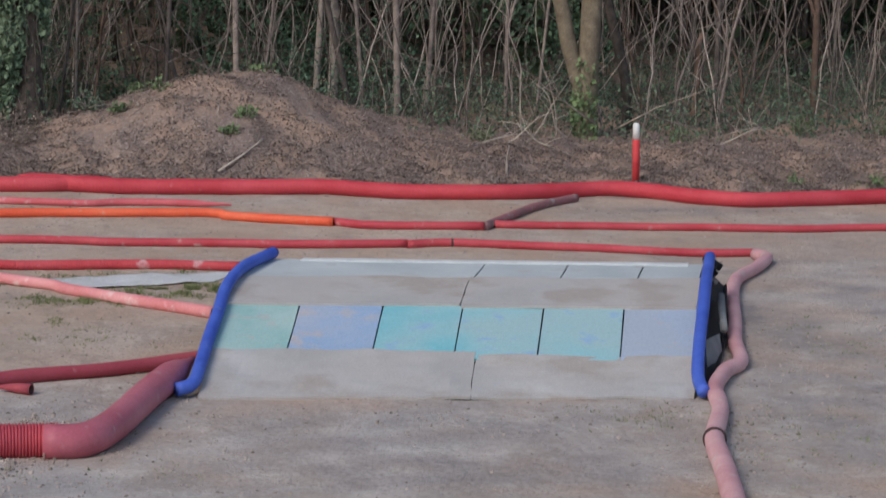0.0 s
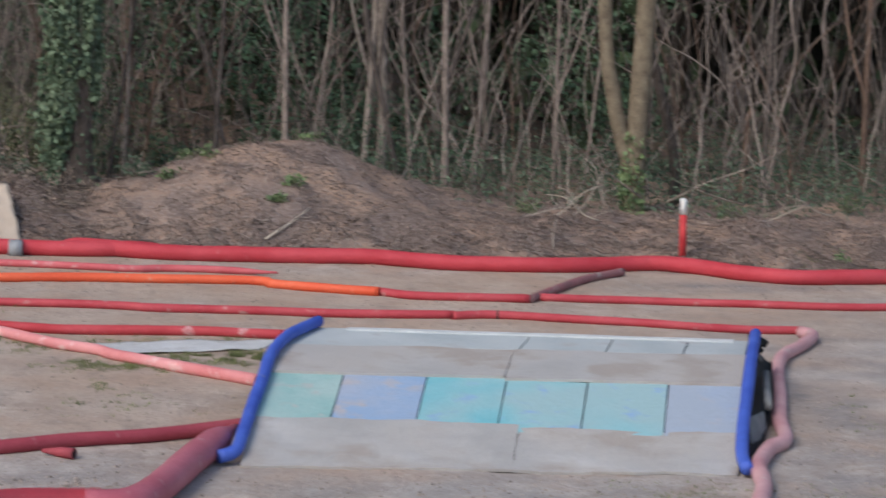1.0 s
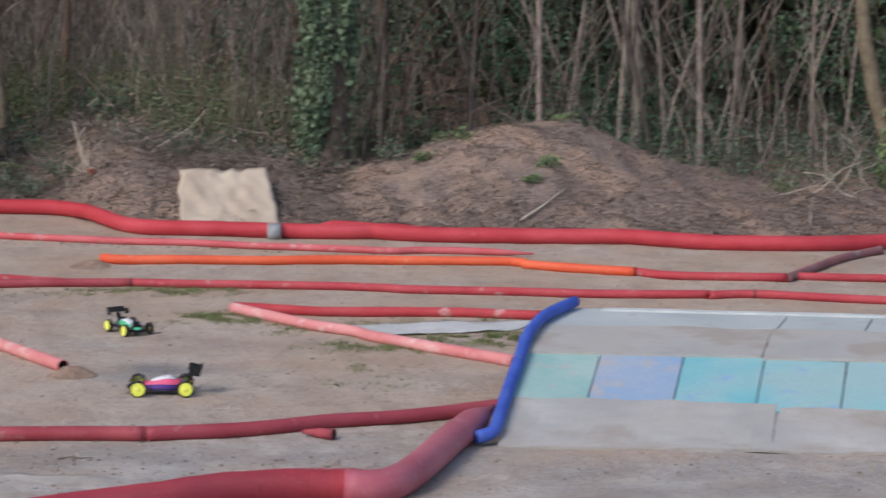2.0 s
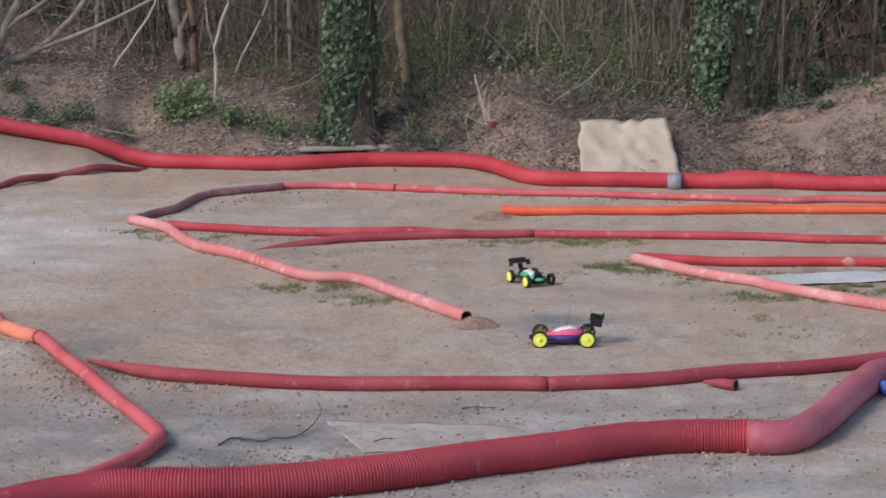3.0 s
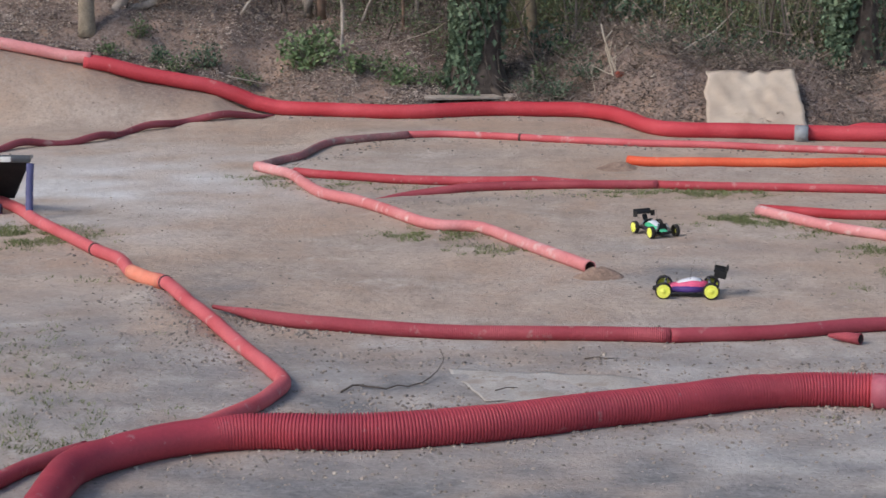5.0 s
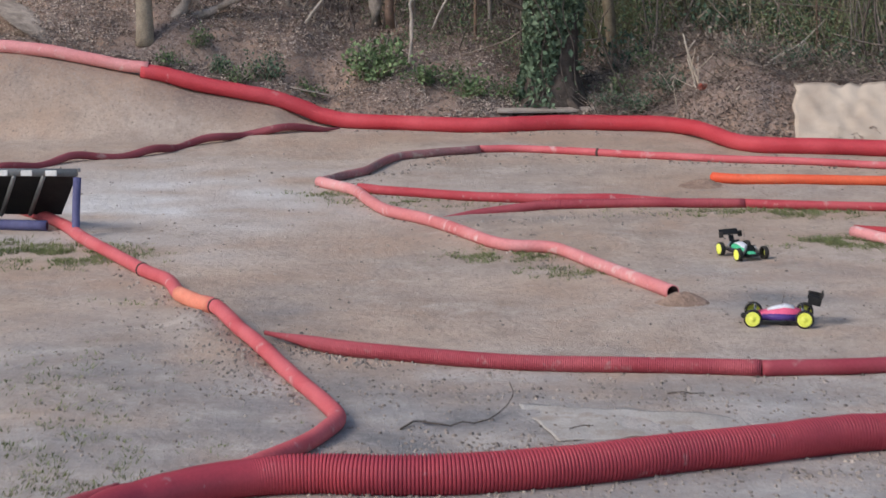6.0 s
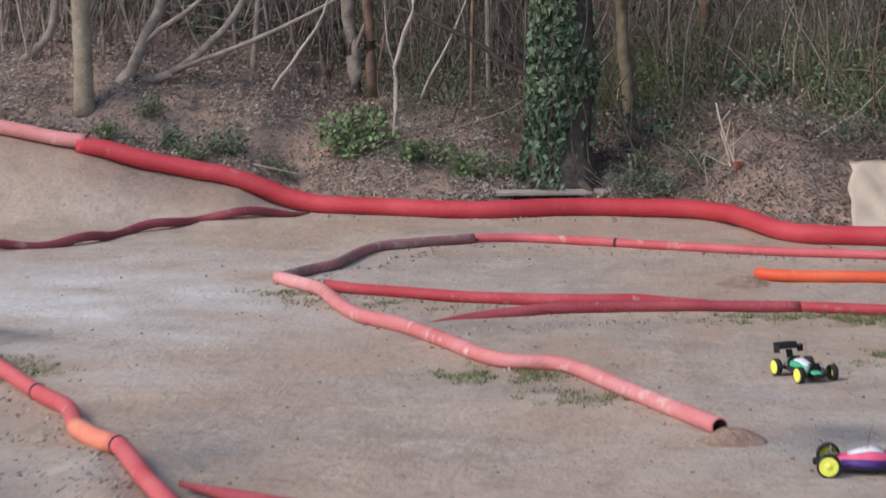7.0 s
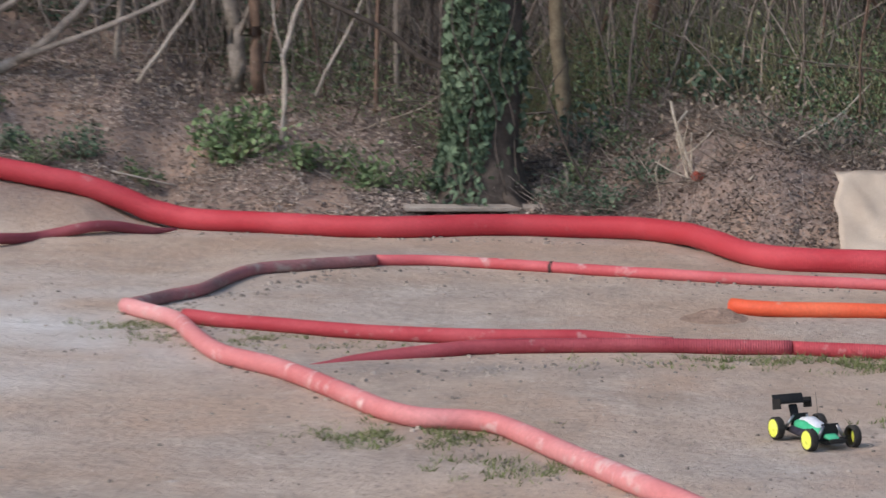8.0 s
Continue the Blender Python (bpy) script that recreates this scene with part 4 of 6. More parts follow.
def leaf_quads(centres, size, rng, droop=0.4, flat=0.0, aim=None):
    """Small folded leaves, each of two faces, at the given places."""
    verts, faces = [], []
    for c in centres:
        c = Vector(c)
        a = Vector((rng.gauss(0, 1), rng.gauss(0, 1), rng.gauss(0, 1) - droop)).normalized()
        if aim:
            a = (a * 0.8 + aim(c) * 0.5 + Vector((0, 0, -0.5))).normalized()
        b = a.cross(Vector((rng.gauss(0, 1), rng.gauss(0, 1), rng.gauss(0, 1)))).normalized()
        if flat:
            a = Vector((a.x, a.y, a.z * (1 - flat))).normalized()
            b = Vector((b.x, b.y, b.z * (1 - flat)))
        up = a.cross(b)
        s = size * rng.uniform(0.6, 1.3)
        k = len(verts)
        verts += [c - a * s * 0.5, c + b * s * 0.34 - up * s * 0.1, c + a * s * 0.55, c - b * s * 0.34 - up * s * 0.1]
        faces += [(k, k + 1, k + 2), (k, k + 2, k + 3)]
    return verts, faces


def build_ivy_tree(x, y, r, lean, bare_from, label, seed, leaves=13000, bare_at=0.76, full_from=9.0, bulge=0.0):
    rng = random.Random(seed)
    z = height(x, y) - 0.05
    tree = empty("ivy_tree", (x, y, z))
    line = curve_through([(0, 0, 0), (lean * 0.1, 0, 0.35), (lean * 0.4, 0, 1.4), (lean, 0.05, 3.0), (lean * 1.6, 0.1, 7.5)], 0.12)
    radii = [r * (1 + 0.7 * math.exp(-p.z / 0.14) + 0.05 * noise.noise((p.z * 3, seed, 0))) * (1 - 0.05 * p.z) for p in line]
    v, f, u, _ = sweep(line, radii, 20)
    v = [p + Vector((p.x - 0, p.y, 0)) * 0.12 * noise.noise((p.x * 7, p.y * 7 + seed, p.z * 0.8)) for p in v]
    add_mesh("trunk", v, f, DARK_BARK, tree)
    for k in range(5):
        a = 2 * math.pi * k / 5 + seed
        root = [Vector((math.cos(a) * r * 0.8, math.sin(a) * r * 0.8, 0.14)), Vector((math.cos(a) * r * 1.7, math.sin(a) * r * 1.7, 0.05)), Vector((math.cos(a) * r * 2.5, math.sin(a) * r * 2.5, -0.03))]
        rv, rf = stick(root, 0.055, 0.02, 8)
        add_mesh("root", rv, rf, DARK_BARK, tree)
    centres = []
    for _ in range(leaves):
        h = rng.uniform(0.02, 3.6)
        a = rng.uniform(0, 2 * math.pi)
        bare = math.cos(a - bare_from)
        if h < full_from + 0.15 * math.sin(a * 3) and bare > bare_at + 0.3 * noise.noise((h * 1.5, seed, 1.0)) - (0.45 * (1 - h / 0.9) if h < 0.9 else 0) and rng.random() < 0.95:
            continue
        if h < 0.25 and rng.random() < 0.5:
            continue
        i = min(len(line) - 1, int(h / 0.12))
        d = radii[i] + rng.uniform(0.0, 0.10) * (0.6 + 0.6 * noise.noise((h * 2, a * 1.5, seed)))
        d += bulge * rng.uniform(0.3, 1.0) * max(0.0, -math.cos(a - bare_from)) * (0.55 + 0.45 * smooth(h / 0.9)) * (1 + 0.5 * noise.noise((h * 2.5, a, seed + 3)))
        centres.append(line[i] + Vector((math.cos(a) * d, math.sin(a) * d, h - line[i].z)))
    v, f = leaf_quads(centres, 0.07, rng, aim=lambda c: Vector((c.x, c.y, 0)))
    add_mesh("ivy", v, f, IVY, tree, False)["label"] = "dense green ivy leaves"
    vines = []
    for k in range(3):
        a = 4.2 + 0.6 * k
        line2 = [Vector((math.cos(a + 0.3 * math.sin(h * 2.7 + k) + 0.1 * math.sin(h * 9 + k)) * (r * 1.4), math.sin(a + 0.3 * math.sin(h * 2.7 + k) + 0.1 * math.sin(h * 9 + k)) * (r * 1.4), h)) for h in np.arange(0.0, 3.4, 0.1)]
        vines.append(stick(line2, 0.006, 0.004, 5))
    add_mesh("vine", *joined(vines), PALE_BARK, tree)
    return tagged(tree, label, "tree")


IVY_TREES = [build_ivy_tree(-0.47, 26.1, 0.25, 0.02, 6.0, "thick old tree trunk wrapped in green ivy", 4),
             build_ivy_tree(3.36, 25.15, 0.135, 0.03, 6.0, "dark tree trunk with ivy hanging on one side", 9, bare_at=-0.05, full_from=1.0, bulge=0.26)]


def build_trunk_tree(x, y, lines, mat, label, ivy=0, seed=1, name="tree"):
    """A bare tree of several limbs: each a list of places from the foot and two radii."""
    rng = random.Random(seed)
    tree = empty(name, (x, y, height(x, y) - 0.04))
    for i, (pts, r0, r1) in enumerate(lines):
        line = curve_through(pts, 0.12)
        n = len(line)
        v, f, u, _ = sweep(line, [(r0 + (r1 - r0) * k / (n - 1)) * (1 + 0.06 * noise.noise((k * 0.3, i, seed))) * (1 + (0.25 * math.exp(-line[k].z / 0.08) if i == 0 else 0)) for k in range(n)], 14)
        add_mesh("trunk" if i == 0 else "limb", v, f, mat, tree)
        if i == 0 and ivy:
            cs = []
            for _ in range(ivy):
                h = rng.uniform(0.03, 0.95) * rng.uniform(0.4, 1.0)
                k = min(n - 1, int(h / 0.12))
                a = rng.uniform(2.6, 5.2)
                cs.append(line[k] + Vector((math.cos(a) * (r0 + rng.uniform(0, 0.05)), math.sin(a) * (r0 + rng.uniform(0, 0.05)), h - line[k].z)))
            lv, lf = leaf_quads(cs, 0.06, rng, aim=lambda c: Vector((c.x, c.y, 0)))
            add_mesh("ivy", lv, lf, LAUREL, tree, False)
    return tagged(tree, label, "tree")


build_trunk_tree(9.05, 24.66, [([(0, 0, 0), (0.0, 0, 0.6), (0.02, 0, 1.5), (0.05, 0, 3), (0.1, 0, 7)], 0.115, 0.07),
                               ([(-0.03, 0, 0.42), (-0.13, 0.03, 0.75), (-0.26, 0.05, 1.25), (-0.4, 0.05, 2.2), (-0.7, 0.0, 6.5)], 0.085, 0.05)],
                 FORK_BARK, "forked ochre-brown tree with ivy round its foot", 330, 3)
build_trunk_tree(-4.52, 26.2, [([(0, 0, 0), (0.0, 0, 0.5), (-0.02, 0, 1.5), (-0.04, 0, 3), (-0.1, 0, 6.5)], 0.085, 0.055)], OCHRE_BARK, "straight young tree with flaking ochre bark", 0, 5)


def standing(x, y, lines, mat, label, seed, name="tree"):
    """As build_trunk_tree, with the places given by x and height above the track."""
    z = height(x, y) - 0.04
    build_trunk_tree(x, y, [([(px - x, dy, pz - z) for px, dy, pz in pts], r0, r1) for pts, r0, r1 in lines], mat, label, 0, seed, name)


standing(-4.38, 26.6, [([(-4.38, 0, 0.72), (-4.33, 0, 0.87), (-4.19, 0, 1.06), (-4.09, 0, 1.28), (-4.05, 0, 1.38), (-3.94, 0, 1.56), (-3.8, 0.1, 2.4), (-3.7, 0.2, 4.2)], 0.05, 0.03),
                       ([(-4.09, 0, 1.28), (-3.93, -0.02, 1.42), (-3.7, -0.05, 1.56), (-3.3, -0.1, 1.9)], 0.028, 0.014)], LIMB_BARK, "leaning forked grey-brown tree on the bank", 6, "leaning_tree")
standing(-4.25, 26.7, [([(-4.35, 0, 0.80), (-4.19, 0, 0.93), (-3.95, 0, 1.0), (-3.79, 0, 1.07), (-3.6, 0, 1.21), (-3.49, 0, 1.32), (-3.28, 0, 1.55), (-3.0, 0.1, 2.2), (-2.8, 0.2, 3.2)], 0.036, 0.02),
                       ([(-3.85, -0.03, 1.05), (-3.53, -0.05, 1.17), (-3.2, -0.05, 1.29), (-2.65, 0, 1.54), (-1.9, 0.1, 1.95)], 0.024, 0.012),
                       ([(-3.55, 0, 1.27), (-3.4, 0.02, 1.36), (-3.22, 0.05, 1.42), (-3.05, 0.05, 1.6)], 0.012, 0.006)], LIMB_BARK, "low leaning tree with long bare limbs", 7, "leaning_tree")
standing(-5.35, 26.8, [([(-5.4, 0, 0.75), (-5.2, 0, 1.1), (-4.95, 0, 1.35), (-4.85, 0, 1.8), (-4.5, 0, 4.5)], 0.04, 0.025)], LIMB_BARK, "bent bare tree on the bank", 17, "leaning_tree")
standing(-2.31, 27.2, [([(-2.30, 0, 0.8), (-2.31, 0, 1.0), (-2.33, 0, 1.27), (-2.36, 0, 1.51), (-2.4, 0, 5.5)], 0.068, 0.05), ([(-2.33, 0, 1.1), (-2.26, -0.05, 1.3), (-2.2, -0.05, 1.45), (-2.21, 0, 1.9)], 0.022, 0.012)], BARK, "mid-sized grey-brown woodland tree trunk", 8)
standing(-2.14, 27.0, [([(-2.14, 0, 0.8), (-2.15, 0, 1.0), (-2.15, 0, 1.29), (-2.17, 0, 1.6), (-2.2, 0, 5.5)], 0.048, 0.038)], RED_BARK, "slim reddish woodland tree trunk", 9)
standing(-1.87, 26.0, [([(-1.87, 0, 0.52), (-1.855, 0, 0.8), (-1.85, 0, 1.01), (-1.86, 0, 1.13), (-1.82, 0, 1.26), (-1.78, 0, 1.41), (-1.70, 0, 1.59), (-1.72, 0.05, 2.4), (-1.6, 0.1, 3.8)], 0.02, 0.012),
                       ([(-1.86, 0, 1.13), (-1.92, 0, 1.35), (-1.94, 0, 1.7)], 0.009, 0.005)], PALE_LIMB, "crooked thin pale sapling on the bank", 18, "crooked_sapling")
standing(-2.95, 26.5, [([(-2.95, 0, 0.9), (-2.88, 0, 1.01), (-2.78, 0, 1.13), (-2.71, 0, 1.24), (-2.5, 0, 1.56), (-2.35, 0, 2.2)], 0.016, 0.008)], PALE_LIMB, "thin pale leaning dead stem", 19, "leaning_sapling")
standing(-1.7, 26.8, [([(-1.7, 0, 0.8), (-1.63, 0, 0.97), (-1.44, 0, 1.32), (-1.2, 0, 1.9)], 0.013, 0.007)], PALE_LIMB, "thin pale leaning dead stem", 20, "leaning_sapling")
standing(-0.72, 26.75, [([(-0.7, 0, 0.55), (-0.75, 0, 1.0), (-0.96, 0, 1.09), (-1.18, 0, 1.27), (-1.43, 0, 1.39), (-1.9, 0, 1.6)], 0.03, 0.014)], DARK_BARK, "bare dark branch leaning out beside the ivy tree", 24, "leaning_sapling")
standing(0.12, 27.2, [([(0.13, 0, 0.3), (0.10, 0, 0.7), (0.07, 0, 1.03), (0.03, 0, 1.49), (-0.1, 0, 5.0)], 0.06, 0.04)], FORK_BARK, "slim olive-brown woodland tree trunk", 25)
standing(0.73, 27.6, [([(0.72, 0, 0.6), (0.73, 0, 0.85), (0.74, 0, 1.08), (0.77, 0, 1.46), (0.8, 0, 5.0)], 0.05, 0.04)], RED_BARK, "reddish-brown slim woodland trunk", 26)
build_trunk_tree(6.72, 26.2, [([(0, 0, 0), (0.02, 0, 1.0), (-0.03, 0, 2.2), (0.1, 0, 6.5)], 0.06, 0.04)], BARK, "slim grey woodland tree trunk", 0, 10)
build_trunk_tree(4.15, 27.2, [([(0, 0, 0), (0.0, 0, 1.0), (-0.03, 0, 2.2), (-0.1, 0, 6.5)], 0.075, 0.06)], RED_BARK, "reddish-brown woodland tree trunk", 0, 11)
build_trunk_tree(9.75, 25.3, [([(0, 0, 0), (-0.03, 0, 0.5), (-0.25, 0, 1.3), (-0.45, 0, 2.2), (-0.6, 0, 6.0)], 0.055, 0.05)], DARK_BARK, "dark leaning woodland tree trunk", 0, 12)
build_trunk_tree(10.45, 25.2, [([(0, 0, 0), (0.04, 0, 0.5), (0.05, 0, 0.95), (0.1, 0, 1.06)], 0.04, 0.032)], RED_BARK, "broken-off dead reddish tree stump", 0, 13, "dead_tree")


# slim bare saplings: twelve kinds, set in a thicket
def bare_mesh(name, v, f, mat):
    me = bpy.data.meshes.new(name)
    me.from_pydata([tuple(q) for q in v], [], f)
    me.materials.append(mat)
    me.polygons.foreach_set("use_smooth", [True] * len(me.polygons))
    return me


def build_sapling(seed, mat, label):
    rng = random.Random(seed)
    h, r = rng.uniform(4.0, 6.5), rng.choice((0.007, 0.008, 0.010, 0.013, 0.018))
    main = wander((0, 0, -0.1), (rng.uniform(-0.12, 0.12), rng.uniform(-0.1, 0.1), 1), h, 0.21, rng, 36)
    main = [Vector((q.x * 0.6 + 0.06 * math.sin(q.z * 2.3 + seed) + 0.02 * math.sin(q.z * 6.1 + seed), q.y, q.z)) for q in main]
    tree = new("bare_sapling", bare_mesh("sapling_stem", *stick(main, r, r * 0.4, 6), mat))
    for _ in range(rng.randint(3, 5)):
        i = rng.randint(1, 13)
        way = Vector((rng.uniform(-0.42, 0.42), rng.uniform(-0.3, 0.3), rng.uniform(1.0, 1.6)))
        sub = wander(main[i], way, rng.uniform(0.6, 2.0), 0.28, rng, 12)
        b = new("branch", bare_mesh("branch", *stick(sub, r * 0.5, r * 0.18, 5), mat))
        b.parent = tree
    return tagged(tree, label, "sapling", "saplings along the wood's edge")


KINDS = [build_sapling(100 + k, RED_BARK if k % 4 == 3 else PALE_BARK, "slender reddish bare sapling in the wood" if k % 4 == 3 else "slender pale bare sapling in the wood") for k in range(12)]
rng = random.Random(21)
SET = 0
for k in range(300):
    x = rng.uniform(-8.5, 14.5)
    near = far_line(x) + (2.0 if x < 7.4 else 2.2)
    if 3.6 < x < 7.4:
        near += 1.0
    y = near + 6.5 * rng.random() ** 1.5
    if rng.random() < (0.25 if x < 3.0 else 0.5):
        continue
    if any(abs(x - t.location.x) < 0.4 and y < t.location.y + 0.5 for t in IVY_TREES):
        continue
    m = pose(x, y, height(x, y), rng.uniform(-2, 2), rng.uniform(-3.5, 3.5), rng.uniform(0, 360))
    if SET < 12:
        KINDS[SET].matrix_basis = m
    else:
        copy_thing(KINDS[SET % 12], m)
    SET += 1

# slim trees that stand out from the thicket: place, lean, girth
for i, (x, y, lean, girth, mat) in enumerate((
        (4.86, 25.9, 0.04, 0.032, PALE_BARK), (5.62, 25.9, -0.02, 0.042, PALE_BARK), (5.91, 26.1, 0.12, 0.022, PALE_BARK), (6.45, 25.9, 0.05, 0.045, BARK), (6.81, 25.6, -0.24, 0.042, PALE_BARK),
        (7.01, 25.9, -0.09, 0.03, PALE_BARK), (7.23, 25.4, -0.03, 0.05, PALE_BARK), (7.61, 25.7, 0.06, 0.035, PALE_BARK), (8.51, 25.7, 0.0, 0.03, PALE_BARK), (8.9, 25.9, 0.1, 0.022, PALE_BARK),
        (10.88, 25.6, 0.01, 0.042, PALE_BARK), (11.96, 25.4, 0.0, 0.05, RED_BARK), (12.24, 25.6, 0.05, 0.02, PALE_BARK), (3.75, 25.9, 0.14, 0.022, PALE_BARK), (3.95, 26.0, 0.02, 0.018, PALE_BARK),
        (-1.29, 27.2, 0.02, 0.022, RED_BARK), (-1.15, 27.6, -0.01, 0.03, BARK), (-0.83, 27.3, 0.02, 0.016, PALE_BARK), (-3.25, 27.4, 0.1, 0.035, BARK))):
    r = girth * 0.8
    build_trunk_tree(x, y, [([(0, 0, -0.05), (lean * 0.6, 0, 0.6), (lean * 1.2, 0.02, 1.2), (lean * 2.0, 0.05, 2.2), (lean * 3, 0.1, 5.5)], r, r * 0.6),
                            ([(lean * 1.2, 0.02, 1.2), (lean * 2 + 0.25 * (-1) ** i, 0, 1.9), (lean * 2 + 0.5 * (-1) ** i, 0, 3.2)], r * 0.5, r * 0.25)],
                     mat, "slim standing woodland tree with bare stem", 0, 40 + i, "slim_tree")


# dense thin brush, far trunks and leaves behind
def in_front_of_ivy(x, y):
    """Whether growth at this place would stand before one of the ivy-clad trunks."""
    return any(abs(x - t.location.x) < 0.42 and y < t.location.y + 0.4 for t in IVY_TREES)


def build_thicket():
    rng = random.Random(5)
    pieces = []
    for _ in range(620):
        x = rng.uniform(-9, 15)
        if x > 4 and rng.random() < 0.55:
            continue
        y = far_line(x) + 2.6 + 6 * rng.random()
        pieces.append(stick(wander((x, y, height(x, y) - 0.05), (rng.uniform(-0.16, 0.16), rng.uniform(-0.2, 0.2), 1), rng.uniform(0.9, 3.8), 0.18, rng, 14), rng.uniform(0.004, 0.011), 0.003, 4))
    for _ in range(520):
        x = rng.uniform(-9, 4)
        y = far_line(x) + 2.6 + 5 * rng.random()
        if in_front_of_ivy(x, y):
            continue
        pieces.append(stick(wander((x, y, height(x, y) - 0.05), (rng.uniform(-0.2, 0.2), rng.uniform(-0.2, 0.2), 1), rng.uniform(0.8, 3.2), 0.18, rng, 12), rng.uniform(0.004, 0.012), 0.003, 4))
    for _ in range(330):
        x = rng.uniform(-9, 15)
        y = far_line(x) + 1.5 + 4.5 * rng.random()
        z = height(x, y)
        if in_front_of_ivy(x, y) or x > 3.5 and rng.random() < 0.65:
            continue
        pieces.append(stick(wander((x, y, z + rng.uniform(0.0, 0.5)), (rng.uniform(-1, 1), rng.uniform(-0.5, 0.5), rng.uniform(-0.1, 0.8)), rng.uniform(0.5, 1.6), 0.25, rng, 6), rng.uniform(0.004, 0.01), 0.003, 4))
    tagged(add_mesh("thicket", *joined(pieces), TWIG), "tangle of thin dry brushwood", "brushwood", kind="stuff")
    # bark tone carries the light here: dark for the shaded right-hand depth
    pieces = []
    for _ in range(110):
        x, y = rng.uniform(3.2, 22), rng.uniform(31.5, 42)
        pieces.append(stick(wander((x, y, 0.2), (rng.uniform(-0.08, 0.08), 0, 1), 10, 0.05, rng, 8), rng.uniform(0.025, 0.08), 0.03, 6))
    tagged(add_mesh("far_trunks", *joined(pieces), DARK_BARK), "trunks deep in the wood, toned dark for shade", "woods", kind="stuff")
    # lighter bark left of x 3.2 paints in the brighter haze there
    pieces = []
    for _ in range(420):
        x, y = rng.uniform(-13, 3.2), 29.5 + 11 * rng.random() ** 1.3
        pieces.append(stick(wander((x, y, 0.2), (rng.uniform(-0.1, 0.1), 0, 1), 8, 0.07, rng, 10), rng.choice((0.012, 0.016, 0.022, 0.03, 0.05)), 0.012, 6))
    tagged(add_mesh("far_stems", *joined(pieces), BARK), "stems deep in the wood, toned lighter for haze", "woods", kind="stuff")
    pieces = []
    for k in range(11000):
        x = rng.uniform(-8, 3.8)
        y = far_line(x) + 3.6 + 6 * rng.random() ** 1.3
        if in_front_of_ivy(x, y):
            continue
        start = (x, y, height(x, y) + 2.6 * rng.random() ** 1.4)
        pieces.append(stick(wander(start, (rng.uniform(-0.7, 0.7), rng.uniform(-0.4, 0.4), rng.uniform(0.3, 1.2)), rng.uniform(0.4, 1.3), 0.28, rng, 4), rng.uniform(0.0025, 0.0055), 0.002, 3))
    tagged(add_mesh("twig_tangle", *joined(pieces), HAZE_TWIG), "grey tangle of fine bare twigs", "brushwood", kind="stuff")
    pieces = []
    for _ in range(3200):
        x = rng.uniform(-0.4, 3.6)
        y = far_line(x) + 2.4 + 4 * rng.random()
        if in_front_of_ivy(x, y):
            continue
        pieces.append(stick(wander((x, y, height(x, y)), (rng.uniform(-0.5, 0.5), rng.uniform(-0.4, 0.4), 1), rng.uniform(0.15, 0.8), 0.25, rng, 3), 0.004, 0.002, 3))
    tagged(add_mesh("tall_grass", *joined(pieces), STRAW), "olive and straw-coloured tall grass behind the bank", "grass", kind="stuff")
    pieces = []
    for k in range(430):
        x = rng.gauss(-5.2, 0.55) if k < 130 else rng.uniform(-7, 3.4) if k < 310 else rng.uniform(3.6, 13.5) if k < 400 else rng.gauss(3.95, 0.2)
        y = far_line(x) + (1.2 if k < 130 else 2.3 if k < 310 else 2.5 + 0.9 * (x < 7.2)) + 2.4 * rng.random()
        if in_front_of_ivy(x, y):
            continue
        if k < 310:
            line = wander((x, y, height(x, y) - 0.05), (rng.uniform(-0.4, 0.4), rng.uniform(-0.2, 0.2), 1), rng.uniform(0.6, 2.6), 0.16, rng, 10)
        else:
            line = wander((x, y, height(x, y) - 0.05), (rng.uniform(-0.3, 0.3), rng.uniform(-0.2, 0.2), 1), rng.uniform(1.6, 4.2), 0.2, rng, 20)
        pieces.append(stick(line, rng.uniform(0.005, 0.012), 0.003, 5))
        if k >= 310:
            for _ in range(2):
                i = rng.randint(4, 14)
                pieces.append(stick(wander(line[i], (rng.uniform(-0.9, 0.9), rng.uniform(-0.3, 0.3), rng.uniform(0.3, 1.1)), rng.uniform(0.3, 1.1), 0.3, rng, 8), 0.0045, 0.002, 4))
    tagged(add_mesh("pale_stems", *joined(pieces), WHITE_TWIG), "pale dry stems standing on the crest", "brushwood", kind="stuff")
    cs = []
    while len(cs) < 12000:
        x, y, z = rng.uniform(-13, 22), rng.uniform(29.5, 40), rng.uniform(0.0, 7.0)
        if x < 3.2 and rng.random() < 0.65:
            continue
        if noise.noise((x * 0.5, y * 0.4, z * 0.6)) > 0.02 and rng.random() < 0.9:
            cs.append((x, y, z + height(x, y)))
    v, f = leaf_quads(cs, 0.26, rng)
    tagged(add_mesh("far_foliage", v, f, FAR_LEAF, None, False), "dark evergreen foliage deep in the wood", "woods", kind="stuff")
    # leaf layer above the view, added to keep skylight out of the wood
    cs = []
    while len(cs) < 9000:
        x, y, z = rng.uniform(-14, 24), rng.uniform(25.5, 42), rng.uniform(4.5, 9)
        if x < 3.0:
            continue
        if noise.noise((x * 0.25, y * 0.25, z * 0.3)) > -0.2:
            cs.append((x, y, z))
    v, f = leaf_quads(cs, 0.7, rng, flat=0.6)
    tagged(add_mesh("canopy", v, f, FAR_LEAF, None, False), "unseen leaf crowns added to shade the wood", "woods", kind="stuff")
    cs = []
